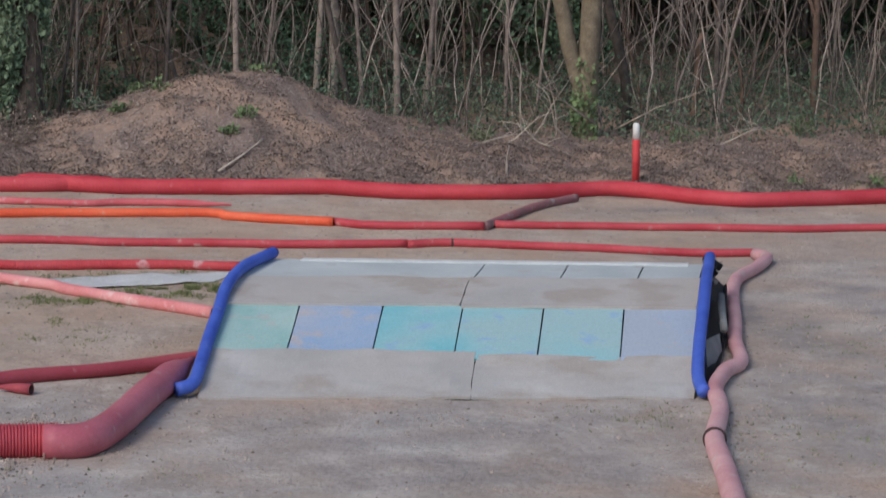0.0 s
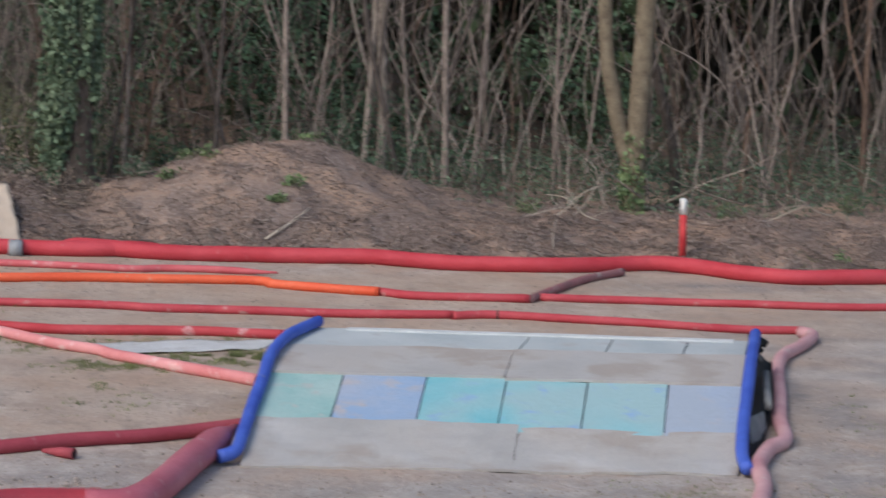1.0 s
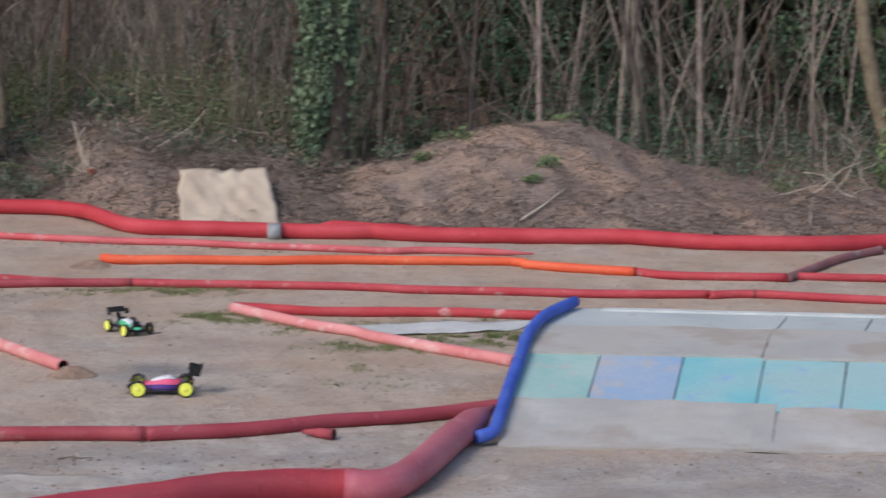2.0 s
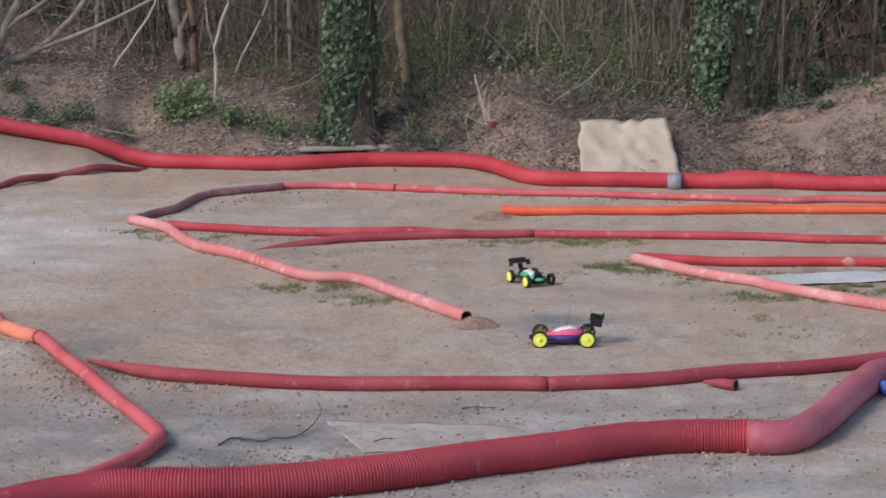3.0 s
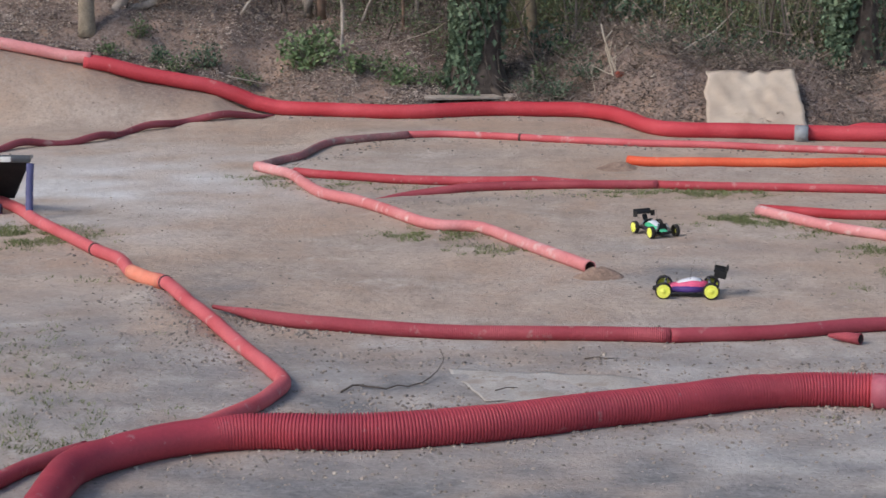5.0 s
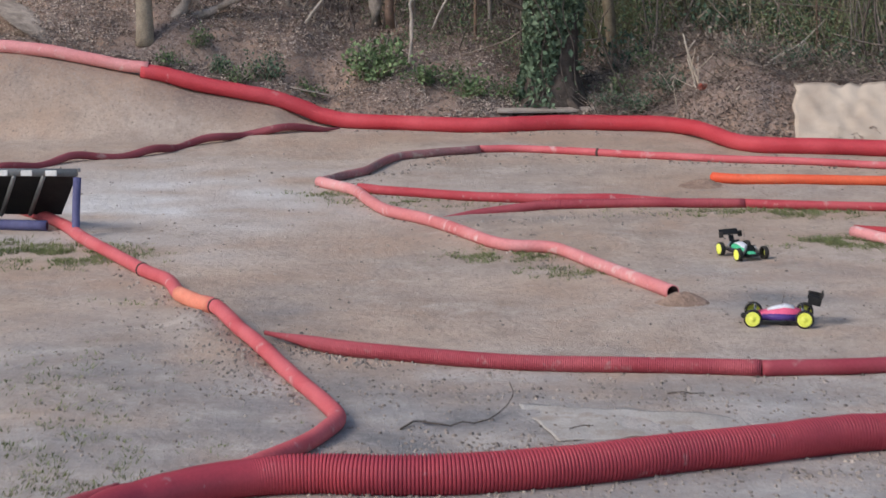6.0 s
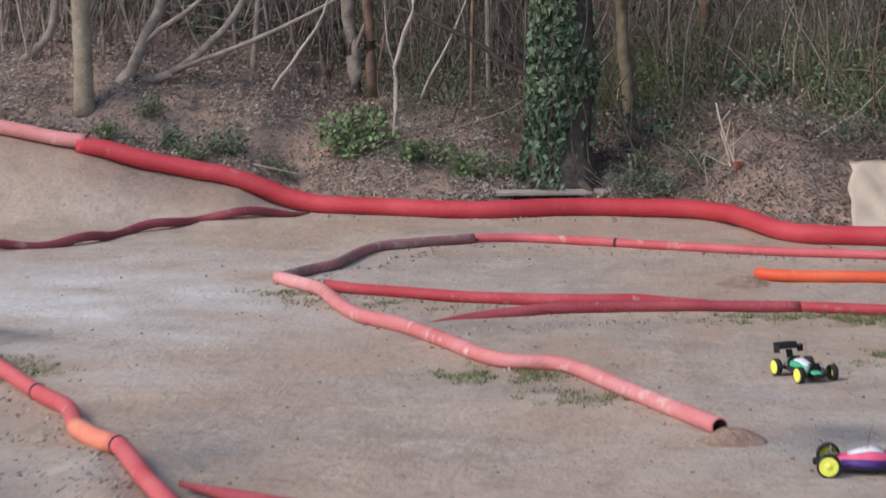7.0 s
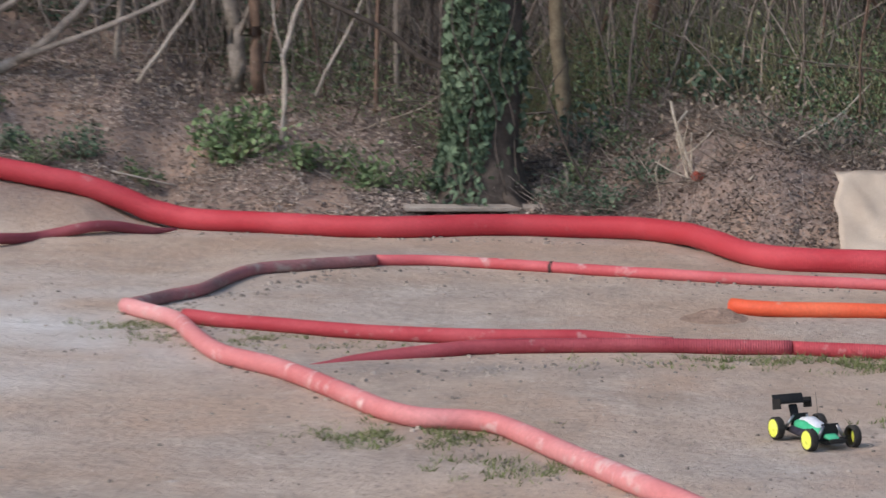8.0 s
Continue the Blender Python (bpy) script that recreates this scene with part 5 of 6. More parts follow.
    while len(cs) < 46000:
        x = rng.uniform(-9, 15)
        y = far_line(x) + 2.3 + 5 * rng.random()
        dens = noise.noise((x * 0.6, y * 0.5, 0.0)) + (0.55 if x > 6.3 else 0.0) + (0.15 if -1.5 < x < 4 else 0.0)
        if in_front_of_ivy(x, y):
            continue
        if dens > 0.12 and rng.random() < 0.9:
            h = 0.62 if x > 6.3 else 0.55
            cs.append((x, y, height(x, y) + abs(rng.gauss(0, h * 0.5))))
    cs2 = []
    while len(cs2) < 5000:
        x = rng.uniform(-9, 3.1)
        y = far_line(x) + 1.6 + 4.5 * rng.random()
        if noise.noise((x * 0.9, y * 0.8, 5.0)) > -0.05:
            cs2.append((x, y, height(x, y) + abs(rng.gauss(0, 0.22))))
    tagged(add_mesh("dry_brush", *leaf_quads(cs2, 0.036, rng), DRY_BRUSH, None, False), "dry brown brush on the crest of the bank", "brush", kind="stuff")
    low = []
    while len(low) < 12000:
        x = rng.uniform(-9, 3.5)
        s = 1.15 + 2.6 * rng.random()
        y = far_line(x) + s
        if noise.noise((x * 1.1, y * 1.3, 12.0)) > -0.22:
            low.append((x, y, height(x, y) + abs(rng.gauss(0, 0.12))))
    tagged(add_mesh("ground_brush", *leaf_quads(low, 0.036, rng), DRY_BRUSH, None, False), "low dry brush and ground leaves", "brush", kind="stuff")
    green = []
    while len(green) < 17000:
        x, y, z = rng.uniform(2.2, 10.5), rng.uniform(26.8, 29.0), 0.2 + 3.2 * rng.random() ** 1.4
        if noise.noise((x * 0.9, y * 0.6, z * 0.9)) + 0.4 * noise.noise((x * 2.6, y * 2.0, z * 2.6)) + (0.12 if x < 6.8 else -0.2) > 0.08:
            green.append((x, y, z))
    tagged(add_mesh("evergreens", *leaf_quads(green, 0.065, rng), HOLLY, None, False), "dark evergreen shrubs behind the saplings", "shrubs", kind="stuff")
    cs3 = []
    while len(cs3) < 20000:
        x = rng.uniform(-9, 4.6)
        y = far_line(x) + 2.2 + 6.5 * rng.random()
        if in_front_of_ivy(x, y):
            continue
        if noise.noise((x * 0.8, y * 0.6, 8.0)) > (-0.1 if x > -2.5 else 0.15):
            cs3.append((x, y, height(x, y) + abs(rng.gauss(0, 0.8))))
    tagged(add_mesh("olive_brush", *leaf_quads(cs3, 0.03, rng), OLIVE, None, False), "olive green brush growing between the stems", "brush", kind="stuff")
    fresh = []
    while len(fresh) < 21000:
        x = rng.uniform(-2.6, 3.5)
        y = far_line(x) + 1.7 + 4.0 * rng.random()
        if in_front_of_ivy(x, y):
            continue
        if noise.noise((x * 1.3, y * 0.9, 21.0)) + (0.16 if x > 0.2 else 0.0) > 0.12:
            fresh.append((x, y, height(x, y) + abs(rng.gauss(0, 0.42 if x > 0 else 0.22))))
    tagged(add_mesh("fresh_brush", *leaf_quads(fresh, 0.025, rng), FRESH, None, False), "fine fresh green brush behind the bank", "brush", kind="stuff")
    v, f = leaf_quads(cs, 0.038, rng)
    tagged(add_mesh("undergrowth", v, f, UNDER, None, False), "low dark green undergrowth between the stems", "undergrowth", kind="stuff")


build_thicket()
# curved sheet closing the view; its near-black colour stands in for deep shade
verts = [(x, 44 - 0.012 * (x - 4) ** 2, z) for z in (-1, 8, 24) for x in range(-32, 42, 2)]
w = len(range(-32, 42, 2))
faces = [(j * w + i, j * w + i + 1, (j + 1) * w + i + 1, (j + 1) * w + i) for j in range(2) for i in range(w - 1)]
tagged(add_mesh("backdrop", verts, faces, BACKDROP), "dark sheet standing in for the wood's shaded depth", "backdrop", kind="structure")


def build_bush(x, y, size, n, leaf, label, seed, mat=None):
    rng = random.Random(seed)
    z = height(x, y)
    bush = empty("bush", (x, y, z))
    stems, cs = [], []
    for _ in range(max(6, n // 22)):
        a, e = rng.uniform(0, 6.28), rng.uniform(0.25, 1.2)
        way = Vector((math.cos(a) * math.cos(e), math.sin(a) * math.cos(e), math.sin(e)))
        line = wander((0, 0, 0), way, size * rng.uniform(0.6, 1.1), 0.15, rng, 6)
        stems.append(stick(line, 0.008, 0.003, 5))
        for _ in range(22):
            q = line[rng.randint(2, 6)]
            cs.append(q + Vector((rng.gauss(0, 1), rng.gauss(0, 1), rng.gauss(0, 1))) * size * 0.14)
    add_mesh("stem", *joined(stems), BARK, bush)
    v, f = leaf_quads(cs, leaf, rng)
    add_mesh("leaves", v, f, mat or LAUREL, bush, False)
    return tagged(bush, label, "bush")


build_bush(-2.2, 26.2, 0.40, 1100, 0.055, "glossy green bush with broad leaves", 1)
build_bush(-1.75, 26.0, 0.26, 360, 0.042, "low green bush below the tree", 2)
build_bush(-1.25, 25.95, 0.28, 420, 0.042, "low green bush beside the ivy tree", 3)
build_bush(-3.3, 26.05, 0.28, 420, 0.034, "low dark green plant on the bank", 4, UNDER)
build_bush(-3.75, 26.0, 0.2, 260, 0.034, "low dark green plant on the bank", 5, UNDER)
for bx, by, bs, k in ((-4.25, 25.95, 0.2, 31), (-4.0, 26.2, 0.22, 32), (-3.55, 25.85, 0.26, 33), (-2.85, 26.05, 0.2, 34), (-1.5, 26.15, 0.24, 35), (-0.95, 26.0, 0.24, 36), (0.15, 26.05, 0.24, 37), (0.5, 26.3, 0.26, 38), (2.45, 25.3, 0.2, 39), (4.45, 25.2, 0.14, 40), (7.9, 24.6, 0.2, 41), (9.9, 24.2, 0.2, 42), (11.3, 24.3, 0.22, 43), (12.2, 24.0, 0.2, 44)):
    build_bush(bx, by, bs, 300, 0.03, "low green weed on the crest of the bank", k, FRESH)
build_bush(5.65, 25.1, 0.16, 130, 0.05, "tuft of fresh green leaves on the mound", 6)
build_bush(4.62, 24.85, 0.14, 120, 0.04, "small green plant on the mound", 7)
build_bush(5.3, 24.0, 0.15, 130, 0.04, "small green plant on the mound", 8)
build_bush(5.12, 23.85, 0.12, 90, 0.04, "small green plant on the mound", 9)
build_bush(4.2, 24.7, 0.14, 110, 0.04, "small green plant at the mound's foot", 10)
build_bush(2.0, 26.2, 0.4, 240, 0.06, "dark green shrub behind the cloth", 11, UNDER)
build_bush(1.2, 26.6, 0.42, 260, 0.06, "dark green shrub on the bank", 12, UNDER)
build_bush(0.2, 26.6, 0.4, 240, 0.055, "dark green shrub beside the ivy tree", 13, UNDER)
build_bush(2.7, 26.3, 0.45, 260, 0.06, "dark green shrub below the ivy tree", 14, UNDER)
for bx, by, bs, k in ((0.1, 25.75, 0.26, 71), (0.35, 25.6, 0.28, 72), (0.62, 25.75, 0.3, 73), (1.35, 25.55, 0.26, 74), (1.8, 25.3, 0.28, 75), (2.25, 25.5, 0.3, 76), (2.75, 25.25, 0.24, 77), (3.9, 24.9, 0.2, 78)):
    build_bush(bx, by, bs, 420, 0.03, "low dusty green weed on the shaded bank", k, UNDER)
build_bush(11.2, 22.2, 0.12, 90, 0.035, "small green plant on the low bank", 15)
build_bush(10.4, 22.4, 0.12, 90, 0.035, "small green plant on the low bank", 16)


# dead sticks lying on the bank
def build_stick(pts, r0, r1, mat, label, lift=0.0, twigs=0, seed=0):
    rng = random.Random(seed)
    line = curve_through(pts, 0.08)
    pieces = [stick(line, r0, r1, 7)]
    for _ in range(twigs):
        i = rng.randint(1, len(line) - 2)
        pieces.append(stick(wander(line[i], (rng.uniform(-1, 1), 0, rng.uniform(0.2, 1)), 0.25, 0.2, rng, 4), r1, r1 * 0.5, 5))
    tagged(add_mesh("dead_stick", *joined(pieces), mat), label, "stick", "dead sticks on the bank")


def on(x, y, lift=0.0):
    return (x, y, height(x, y) + lift)


build_stick([on(0.97, 25.35, 0.0), (0.95, 25.4, 0.36), (0.85, 25.4, 0.62), (0.80, 25.42, 0.78), (0.78, 25.45, 0.88)], 0.015, 0.008, DEAD_STICK, "pale dead branch standing on the bank", twigs=2, seed=1)
build_stick([on(0.90, 25.35, 0.0), (0.90, 25.4, 0.36), (0.86, 25.4, 0.52), (0.82, 25.4, 0.64), (0.83, 25.4, 0.74), (0.89, 25.42, 0.82)], 0.012, 0.007, DEAD_STICK, "pale thin dead branch on the bank", twigs=2, seed=2)
build_stick([on(0.72, 25.35, 0.0), (0.68, 25.4, 0.42), (0.71, 25.4, 0.5)], 0.006, 0.003, DEAD_STICK, "short pale twig on the bank", twigs=1, seed=22)
build_stick([on(1.25, 24.75, 0.03), on(1.6, 25.1, 0.08), on(1.9, 25.5, 0.2), (2.15, 25.8, 0.98)], 0.011, 0.006, DEAD_STICK, "long thin dead branch lying on the bank", seed=3)
build_stick([(0.96, 26.6, 0.92), (1.06, 26.6, 1.01), (1.16, 26.6, 0.86), (1.27, 26.6, 0.7), (1.32, 26.6, 0.55)], 0.011, 0.007, DEAD_STICK, "broken pale twig hanging in the brush", seed=4)
build_stick([on(-3.3, 25.6, 0.02), on(-3.13, 25.75, 0.08)], 0.016, 0.012, DEAD_STICK, "short pale stick on the bank", seed=5)
build_stick([on(-3.05, 25.95, 0.03), on(-2.6, 26.0, 0.05)], 0.009, 0.006, OLD_WOOD, "thin stick lying on the bank", seed=6)
build_stick([on(4.9, 23.35, 0.02), on(5.15, 23.5, 0.04), on(5.4, 23.7, 0.05)], 0.012, 0.007, DEAD_STICK, "pale stick lying on the mound", seed=8)
build_stick([on(7.65, 23.0, 0.0), (7.68, 23.1, 0.28), (7.7, 23.1, 0.4)], 0.014, 0.01, BARK, "short dark stake in the bank", seed=9)
for k, (bx, by, dx, dz) in enumerate(((7.55, 24.05, 0.75, 0.10), (7.9, 24.0, 0.6, 0.34), (8.25, 24.2, 0.42, 0.5), (8.5, 24.1, -0.55, 0.22), (8.7, 24.3, -0.3, 0.55), (10.2, 23.9, 0.6, 0.08), (11.0, 24.0, -0.5, 0.2))):
    build_stick([on(bx, by, 0.02), on(bx + dx * 0.3, by + 0.05, 0.03 + dz * 0.2), on(bx + dx * 0.65, by + 0.02, 0.05 + dz * 0.75), on(bx + dx, by + 0.1, 0.04 + dz)], 0.009, 0.004, DEAD_STICK if k % 2 else OLD_WOOD, "crooked bare branch fallen at the wood's edge", twigs=4, seed=60 + k)
build_stick([on(0.25, 25.85, 0.0), (0.21, 25.9, 0.29), (0.1, 25.9, 0.52), (0.03, 25.9, 0.7), (-0.05, 25.9, 0.92), (-0.14, 25.95, 1.08)], 0.013, 0.008, DARK_BARK, "dark fallen branch leaning on the tree", twigs=3, seed=11)
build_stick([on(-1.03, 13.80, 0.008), on(-0.975, 13.93, 0.014), on(-0.935, 13.95, 0.01), on(-0.886, 13.895, 0.016), on(-0.83, 13.90, 0.01), on(-0.779, 13.86, 0.012), on(-0.72, 13.93, 0.018), on(-0.66, 13.935, 0.01), on(-0.584, 13.99, 0.02), on(-0.55, 14.1, 0.018), on(-0.505, 14.2, 0.035), on(-0.475, 14.27, 0.07), on(-0.47, 14.28, 0.10), on(-0.49, 14.28, 0.15)], 0.006, 0.0025, DARK_BARK, "thin crooked dark twig lying on the clay", seed=12)
build_stick([on(-0.168, 13.79, 0.02), on(-0.10, 13.83, 0.026), on(-0.044, 13.84, 0.02)], 0.004, 0.002, DARK_BARK, "short dark twig on the half-buried sheet", seed=13)
build_stick([on(0.348, 14.56, 0.006), on(0.43, 14.57, 0.012), on(0.47, 14.55, 0.008), on(0.55, 14.56, 0.006)], 0.005, 0.002, DARK_BARK, "short dark twig lying on the clay", seed=14)
build_stick([on(1.38, 13.44, -0.02), on(1.38, 13.442, 0.09)], 0.005, 0.004, DARK_BARK, "thin dark stake beside the thick pipe", seed=15)
build_stick([on(1.87, 13.385, -0.02), on(1.87, 13.387, 0.07)], 0.005, 0.004, OLD_WOOD, "thin wooden stake beside the thick pipe", seed=16)


# ---- ground litter ----
def scatter():
    rng = random.Random(77)
    # leaf litter and chips on the bank
    cs = []
    while len(cs) < 110000:
        x = rng.uniform(-8, 14)
        s = abs(rng.gauss(0, 1.35)) + 0.10
        y = far_line(x) + s
        if x < -2.4 and s < 0.35 or x < -0.6 and rng.random() < 0.62:
            continue
        if noise.noise((x * 1.3, y * 1.3, 2.0)) + 0.5 * noise.noise((x * 3.7, y * 3.7, 4.0)) > -0.48 + 0.3 * rng.random():
            cs.append((x, y, height(x, y) + rng.uniform(0.006, 0.03)))
    v, f = leaf_quads(cs, 0.025, rng, flat=0.35)
    tagged(add_mesh("leaf_litter", v, f, LITTER, None, False), "dry brown leaf litter and wood chips on the bank", "leaf litter", kind="stuff")
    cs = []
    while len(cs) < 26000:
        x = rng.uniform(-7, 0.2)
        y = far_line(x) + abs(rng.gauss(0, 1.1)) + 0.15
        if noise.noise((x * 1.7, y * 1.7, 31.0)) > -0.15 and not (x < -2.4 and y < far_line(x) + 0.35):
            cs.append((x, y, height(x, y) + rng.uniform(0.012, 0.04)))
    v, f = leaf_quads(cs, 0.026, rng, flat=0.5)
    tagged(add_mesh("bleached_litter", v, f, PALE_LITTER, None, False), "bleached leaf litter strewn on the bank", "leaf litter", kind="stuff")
    # broken twigs among the litter
    pieces = []
    for _ in range(1500):
        x = rng.uniform(-7, 13.5)
        y = far_line(x) + 0.2 + abs(rng.gauss(0, 1.0))
        z = height(x, y) + rng.uniform(0.008, 0.03)
        a, n = rng.uniform(0, 6.28), rng.uniform(0.04, 0.2)
        pieces.append(stick([Vector((x, y, z)), Vector((x + math.cos(a) * n, y + math.sin(a) * n, height(x + math.cos(a) * n, y + math.sin(a) * n) + rng.uniform(0.01, 0.05)))], rng.uniform(0.002, 0.005), 0.002, 4))
    tagged(add_mesh("fallen_twigs", *joined(pieces), WHITE_TWIG), "pale fallen twigs among the leaf litter", "twigs", kind="stuff")
    pieces = []
    for _ in range(3800):
        x = rng.uniform(-0.4, 3.4)
        y = far_line(x) + 0.35 + 2.0 * rng.random() ** 0.8
        if noise.noise((x * 1.6, y * 1.6, 51.0)) < -0.12 or 1.5 < x < 2.9 and y < 24.75:
            continue
        z = height(x, y) + rng.uniform(0.0, 0.06)
        pieces.append(stick(wander((x, y, z), (rng.uniform(-1, 1), rng.uniform(-1, 1), rng.uniform(-0.1, 0.7)), rng.uniform(0.08, 0.36), 0.3, rng, 4), rng.uniform(0.002, 0.0045), 0.0015, 4))
    tagged(add_mesh("bramble", *joined(pieces), TWIG), "low tangle of dry bramble on the bank", "brushwood", kind="stuff")
    # stones
    verts, faces = [], []

    def stone(x, y, s):
        k = len(verts)
        z = height(x, y)
        ring = [(1, 0, 0.1), (0.3, 0.9, 0.1), (-0.8, 0.6, 0.1), (-0.9, -0.5, 0.1), (0.2, -1, 0.1)]
        for a, b, c in ring:
            verts.append((x + a * s * rng.uniform(0.7, 1.2), y + b * s * rng.uniform(0.7, 1.2), z - s * 0.2))
        for a, b, c in ring:
            verts.append((x + a * s * 0.6 * rng.uniform(0.6, 1.2), y + b * s * 0.6 * rng.uniform(0.6, 1.2), z + s * rng.uniform(0.35, 0.8)))
        for i in range(5):
            j = (i + 1) % 5
            faces.append((k + i, k + j, k + 5 + j, k + 5 + i))
        faces.append((k + 5, k + 6, k + 7, k + 8, k + 9))

    for _ in range(2600):
        x, y = rng.uniform(-4.5, 3), rng.uniform(10.8, 15.2)
        stone(x, y, 0.004 + 0.012 * rng.random() ** 2.5)
    for _ in range(2600):
        x = rng.uniform(-6, 12)
        y = rng.uniform(10.5, far_line(x))
        stone(x, y, 0.004 + 0.011 * rng.random() ** 3)
    lanes = [((-2.3, 21.7), (-1.1, 23.5)), ((-1.1, 23.55), (3.5, 22.2)), ((-1.2, 20.0), (0.9, 20.5)), ((-1.95, 15.7), (-1.2, 15.3)), ((-2.0, 12.3), (1.9, 13.2)), ((-3.4, 18.4), (-1.5, 14.2)),
             ((-2.6, 25.2), (0.3, 24.8)), ((-2.3, 21.6), (0.3, 17.3)), ((1.2, 13.3), (2.4, 13.6)), ((6.0, 13.6), (5.2, 11.6))]
    for (ax, ay), (bx, by) in lanes:
        for _ in range(170):
            t = rng.random()
            stone(ax + (bx - ax) * t + rng.gauss(0, 0.07), ay + (by - ay) * t + rng.gauss(0, 0.07), 0.005 + 0.016 * rng.random() ** 2.5)
    for (ax, ay), (bx, by) in (((-2.4, 16.2), (-1.6, 14.4)), ((-1.9, 15.9), (-1.3, 15.2)), ((-1.2, 12.5), (1.9, 13.3)), ((-0.9, 13.6), (-0.2, 13.3)), ((-1.5, 14.8), (0.6, 14.5)), ((1.9, 14.2), (2.3, 14.0)), ((8.3, 16.5), (8.0, 13.5))):
        for _ in range(130):
            t = rng.random()
            stone(ax + (bx - ax) * t + rng.gauss(0, 0.12), ay + (by - ay) * t + rng.gauss(0, 0.12), 0.006 + 0.014 * rng.random() ** 2)
    for _ in range(900):
        x = rng.uniform(-6, 13)
        y = far_line(x) + 0.15 + abs(rng.gauss(0, 0.9))
        stone(x, y, 0.006 + 0.02 * rng.random() ** 3)
    tagged(add_mesh("small_stones", verts, faces, STONE, None, False), "small pale stones scattered on the clay", "stones", kind="stuff")
    # clods of trodden soil
    verts, faces = [], []
    for (ax, ay), (bx, by), wide, n in (((-2.75, 16.3), (-1.75, 14.3), 0.16, 520), ((-2.6, 15.2), (-2.2, 13.6), 0.5, 260), ((-1.3, 14.6), (1.8, 14.4), 0.25, 420), ((-1.0, 13.5), (-0.3, 13.5), 0.25, 150),
                                         ((-1.6, 12.2), (1.9, 13.1), 0.2, 420), ((1.9, 14.6), (2.35, 13.9), 0.15, 160), ((6.4, 13.9), (5.7, 12.6), 0.2, 200), ((7.4, 16.4), (6.9, 14.6), 0.2, 200),
                                         ((3.2, 14.1), (5.6, 13.7), 0.25, 300), ((-1.9, 21.0), (0.2, 20.3), 0.14, 160), ((0.7, 17.0), (1.8, 16.6), 0.3, 120), ((7.8, 21.5), (10.5, 21.1), 0.15, 260), ((-2.0, 15.6), (-0.6, 15.2), 0.1, 160)):
        for _ in range(n):
            t = rng.random()
            stone(ax + (bx - ax) * t + rng.gauss(0, wide), ay + (by - ay) * t + rng.gauss(0, wide), 0.003 + 0.013 * rng.random() ** 2.5)
    for _ in range(7000):
        x, y = rng.uniform(-5.5, 9.5), rng.uniform(11.0, 23.5)
        if noise.noise((x * 0.8, y * 0.8, 41.0)) > -0.25 * rng.random():
            stone(x, y, 0.004 + 0.011 * rng.random() ** 2)
    tagged(add_mesh("soil_clods", verts, faces, CLOD, None, False), "dry grey-brown clods of trodden soil", "clods", kind="stuff")
    # grass
    verts, faces = [], []
    tufts = [(1.74, 19.14, 0.22, 0.10, 480), (2.15, 18.65, 0.2, 0.14, 80), (2.75, 17.95, 0.3, 0.14, 260), (-0.67, 18.68, 0.22, 0.07, 300), (-0.2, 18.1, 0.22, 0.12, 120), (0.94, 20.45, 0.4, 0.06, 200),
             (1.59, 20.5, 0.3, 0.06, 320), (-2.2, 21.4, 0.25, 0.12, 120), (-1.5, 20.9, 0.4, 0.12, 160), (-3.7, 18.6, 0.28, 0.3, 700), (-4.3, 18.9, 0.4, 0.3, 800), (-2.5, 12.9, 0.25, 0.3, 70), (3.6, 18.15, 0.28, 0.08, 800), (2.9, 17.85, 0.2, 0.1, 90),
             (3.0, 18.85, 0.6, 0.06, 200), (-2.9, 16.9, 0.15, 0.2, 30), (6.3, 13.2, 0.4, 0.6, 80), (5.5, 13.8, 0.3, 0.2, 60), (2.48, 17.11, 0.05, 0.03, 20), (-3.2, 14.2, 0.5, 0.6, 200), (-2.75, 13.2, 0.4, 0.5, 200), (-2.5, 12.6, 0.25, 0.3, 90), (11.0, 22.0, 0.4, 0.15, 120), (10.2, 22.3, 0.3, 0.2, 90), (2.2, 13.2, 0.3, 0.2, 20), (7.6, 15.6, 0.2, 0.6, 45), (7.95, 14.5, 0.4, 0.5, 50), (2.5, 16.6, 0.3, 0.3, 60)]
    for gx, gy, sx, sy, n in tufts:
        for _ in range(int(n * 1.5)):
            x, y = rng.gauss(gx, sx * 0.9), rng.gauss(gy, max(sy, 0.16) * 0.8)
            if noise.noise((x * 5.0, y * 4.0, 17.0)) < -0.08:
                continue
            z = height(x, y)
            for _ in range(4):
                h = rng.uniform(0.008, 0.03)
                a = rng.uniform(0, 6.28)
                dx, dy = math.cos(a) * 0.004, math.sin(a) * 0.004
                ox, oy = rng.gauss(0, 0.014), rng.gauss(0, 0.014)
                k = len(verts)
                verts += [(x + ox - dx, y + oy - dy, z - 0.003), (x + ox + dx, y + oy + dy, z - 0.003), (x + ox * 2.2, y + oy * 2.2, z + h)]
                faces.append((k, k + 1, k + 2))
    tagged(add_mesh("grass", verts, faces, GRASS, None, False), "sparse short grass along the pipes", "grass", kind="stuff")


scatter()


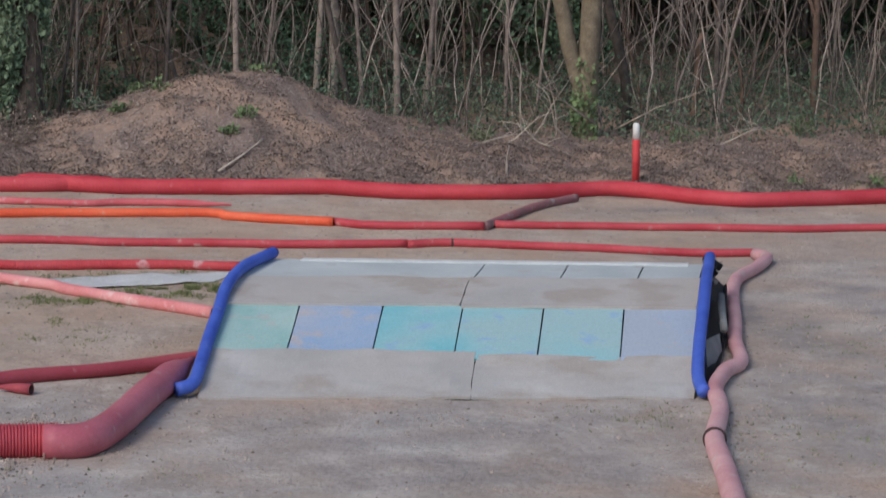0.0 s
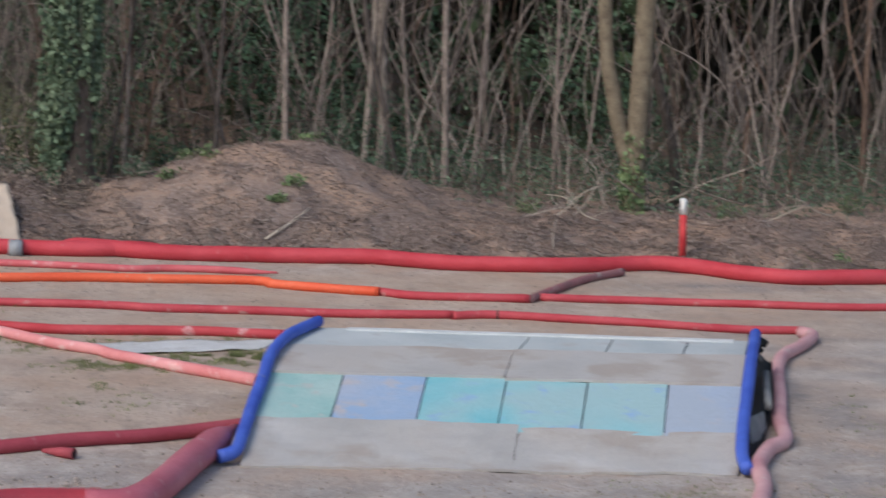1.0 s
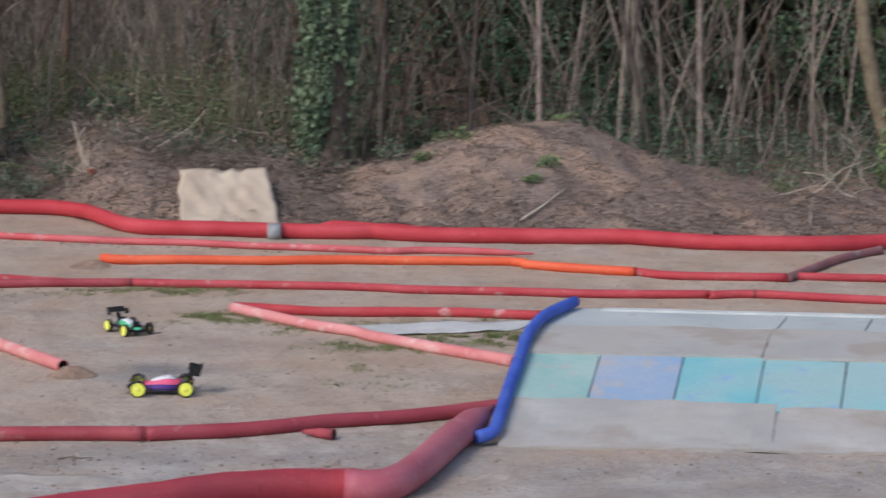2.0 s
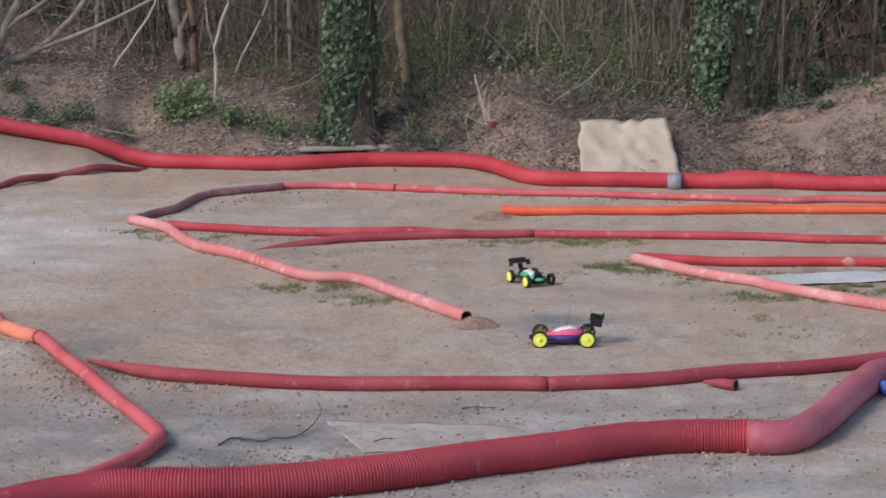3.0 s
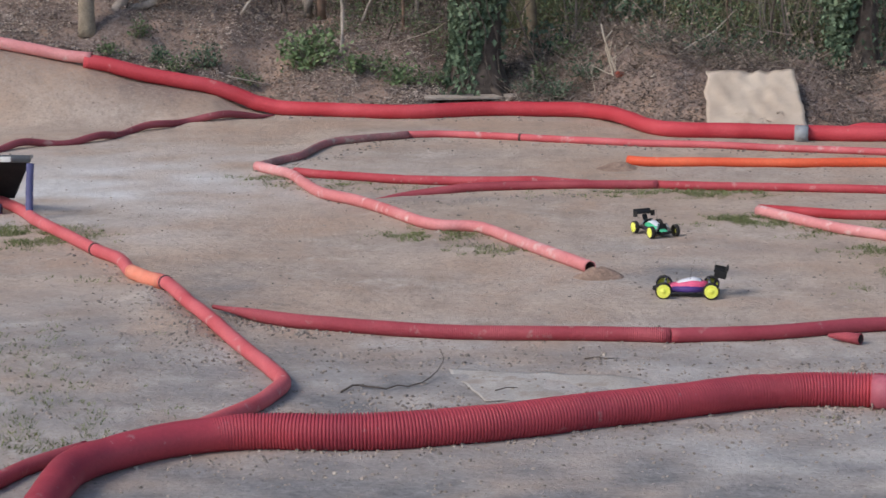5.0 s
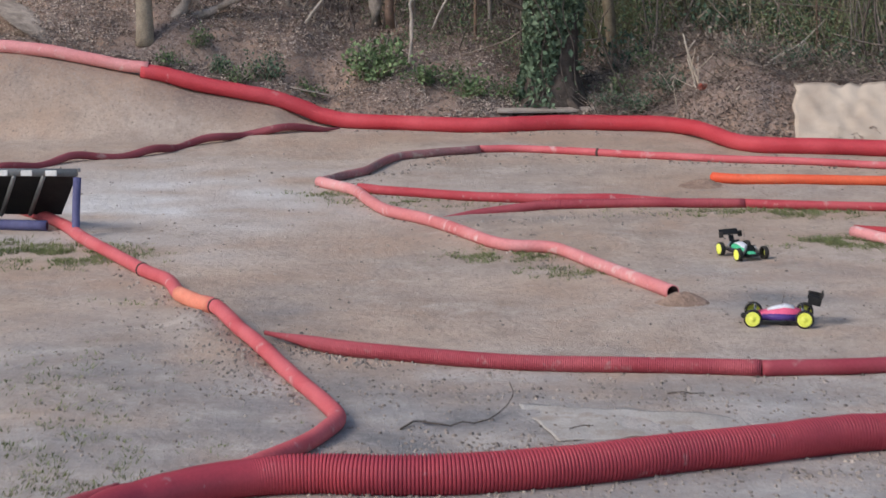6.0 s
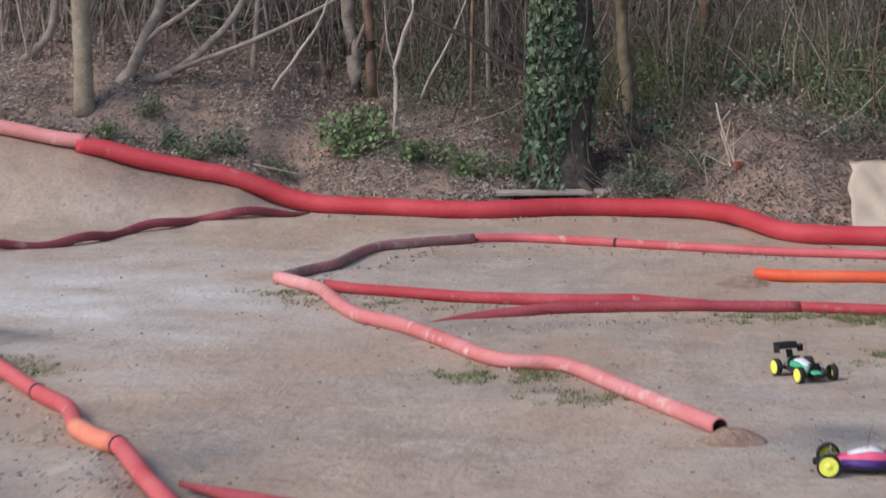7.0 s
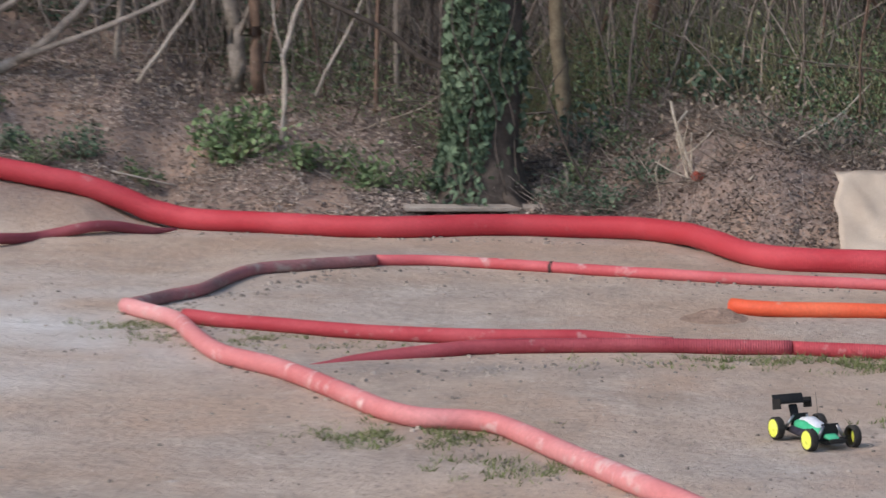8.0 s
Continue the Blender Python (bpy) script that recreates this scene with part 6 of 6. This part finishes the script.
# ---- radio-controlled buggies ----
def loft(name, sections, mat, parent, label=""):
    """A closed body through cross-sections of (x, half width, low, high, top half width)."""
    bm = bmesh.new()
    rings = []
    for x, w, lo, hi, tw in sections:
        mid = lo + (hi - lo) * 0.55
        rings.append([bm.verts.new((x, y, z)) for y, z in ((-w, lo), (w, lo), (w * 1.03, mid), (tw, hi), (-tw, hi), (-w * 1.03, mid))])
    for a, b in zip(rings, rings[1:]):
        for i in range(6):
            bm.faces.new((a[i], a[(i + 1) % 6], b[(i + 1) % 6], b[i]))
    bm.faces.new(rings[0])
    bm.faces.new(list(reversed(rings[-1])))
    bmesh.ops.recalc_face_normals(bm, faces=bm.faces)
    bmesh.ops.bevel(bm, geom=bm.edges[:], offset=0.004, segments=2, affect="EDGES")
    return part(name, bm, mat, parent, label, True)


def wheel(x, y, rim, parent):
    hub = 0.06
    prof = [(-0.021, 0.0465), (-0.021, 0.054), (-0.016, 0.0575), (0.016, 0.0575), (0.021, 0.054), (0.021, 0.0465)]
    verts, faces, n = [], [], 28
    for k in range(n):
        a = 2 * math.pi * k / n
        for d, r in prof:
            knob = 1.0 + (0.035 if k % 2 and r > 0.055 else 0.0)
            verts.append((x + math.cos(a) * r * knob, y + d, hub + math.sin(a) * r * knob))
    m = len(prof)
    for k in range(n):
        for i in range(m):
            faces.append((k * m + i, k * m + (i + 1) % m, ((k + 1) % n) * m + (i + 1) % m, ((k + 1) % n) * m + i))
    tyre = add_mesh("wheel", verts, faces, TYRE, parent)
    out = 1 if y > 0 else -1
    verts, faces = [], []
    for d, r in ((-0.016, 0.0475), (0.022, 0.0475), (0.017, 0.038), (0.017, 0.012), (0.024, 0.008), (0.024, 0.0)):
        for k in range(n):
            a = 2 * math.pi * k / n
            verts.append((x + math.cos(a) * r, y + out * d, hub + math.sin(a) * r))
    for j in range(5):
        for k in range(n):
            faces.append((j * n + k, j * n + (k + 1) % n, (j + 1) * n + (k + 1) % n, (j + 1) * n + k))
    add_mesh("rim", verts, faces, rim, tyre)


def build_buggy(x, y, turn, shell, side, roof, rim, label, size=0.94):
    """A 1:8 buggy that heads along its own +x."""
    car = empty("rc_buggy", (0, 0, 0))
    part("chassis", box_bm(0.40, 0.11, 0.014, pose(0, 0, 0.034), 0.004), BLACK, car)
    loft("side_guard", [(-0.13, 0.075, 0.04, 0.075, 0.07), (0.0, 0.085, 0.04, 0.08, 0.08), (0.11, 0.06, 0.04, 0.075, 0.055)], side, car)
    loft("shell", [(-0.15, 0.035, 0.07, 0.10, 0.02), (-0.09, 0.06, 0.06, 0.112, 0.036), (-0.02, 0.062, 0.06, 0.116, 0.036), (0.06, 0.052, 0.06, 0.1, 0.032), (0.14, 0.042, 0.06, 0.085, 0.03), (0.20, 0.03, 0.055, 0.068, 0.022)], shell, car)
    loft("cabin", [(-0.10, 0.034, 0.105, 0.122, 0.024), (-0.04, 0.036, 0.112, 0.134, 0.025), (0.03, 0.034, 0.10, 0.118, 0.024), (0.075, 0.03, 0.092, 0.101, 0.024)], roof, car)
    for sx in (-0.165, 0.165):
        for sy in (-0.128, 0.128):
            wheel(sx, sy, rim, car)
            v, f = stick([Vector((sx, sy * 0.85, 0.058)), Vector((sx * 0.95, sy * 0.3, 0.05))], 0.008, 0.010, 8)
            add_mesh("arm", v, f, BLACK, car)
            v, f = stick([Vector((sx * 0.97, sy * 0.62, 0.055)), Vector((sx * 0.9, sy * 0.3, 0.125))], 0.010, 0.008, 8)
            add_mesh("shock", v, f, METAL, car)
        part("shock_tower", box_bm(0.008, 0.10, 0.085, pose(sx * 0.9, 0, 0.048), 0.002), BLACK, car)
    part("bumper", box_bm(0.035, 0.09, 0.02, pose(0.225, 0, 0.045), 0.006), BLACK, car)
    part("wing_mount", box_bm(0.012, 0.05, 0.09, pose(-0.185, 0, 0.085, 0, -25, 0), 0.003), BLACK, car)
    wing = part("wing", box_bm(0.075, 0.185, 0.007, pose(-0.225, 0, 0.172, 0, -16, 0), 0.003), BLACK, car)
    part("wing_lip", box_bm(0.006, 0.185, 0.045, pose(-0.262, 0, 0.172, 0, -30, 0), 0.002), BLACK, wing)
    for sy in (-0.093, 0.093):
        part("end_plate", box_bm(0.085, 0.004, 0.055, pose(-0.222, sy, 0.145, 0, -12, 0), 0.0015), BLACK, wing)
    v, f = stick([Vector((-0.02, 0.03, 0.13)), Vector((-0.03, 0.03, 0.2)), Vector((-0.05, 0.03, 0.26))], 0.0016, 0.0012, 5)
    add_mesh("aerial", v, f, BLACK, car)
    car.matrix_basis = pose(x, y, height(x, y), 0, 0, turn) @ Matrix.Scale(size, 4)
    return tagged(car, label, "model car", "model buggies")


build_buggy(1.07, 16.42, 176, PINK_SHELL, PURPLE_SHELL, WHITE_SHELL, YELLOW, "pink and purple model buggy with yellow rims on the clay")
build_buggy(0.97, 18.6, -65, GREEN_SHELL, DARK_SHELL, WHITE_SHELL, YELLOW, "green model buggy with yellow rims on the clay", 0.78)


# ---- crumbled earth at two pipe ends ----
def build_heap(x, y, sx, sy, h, label, seed):
    rng = random.Random(seed)
    n, rings = 26, 7
    verts, faces = [(x, y, height(x, y) + h)], []
    for j in range(1, rings + 1):
        d = j / rings
        for k in range(n):
            a = 2 * math.pi * k / n
            px, py = x + math.cos(a) * sx * d, y + math.sin(a) * sy * d
            edge = (1 - d * d) ** 1.5
            verts.append((px, py, height(px, py) + h * edge * (1 + 0.5 * noise.noise((px * 24, py * 24, seed))) + 0.006 * edge * rng.random() - (0.01 if j == rings else 0)))
    for k in range(n):
        faces.append((0, 1 + k, 1 + (k + 1) % n))
    for j in range(rings - 1):
        for k in range(n):
            a, b = 1 + j * n + k, 1 + j * n + (k + 1) % n
            faces.append((a, a + n, b + n, b))
    tagged(add_mesh("dirt_mound", verts, faces, HEAP), label, "earth heap")


build_heap(0.50, 16.99, 0.19, 0.12, 0.04, "small crumbled earth heap at a pink pipe's mouth", 3)
build_heap(0.80, 21.72, 0.20, 0.16, 0.03, "small crumbled earth heap at an orange pipe's end", 4)
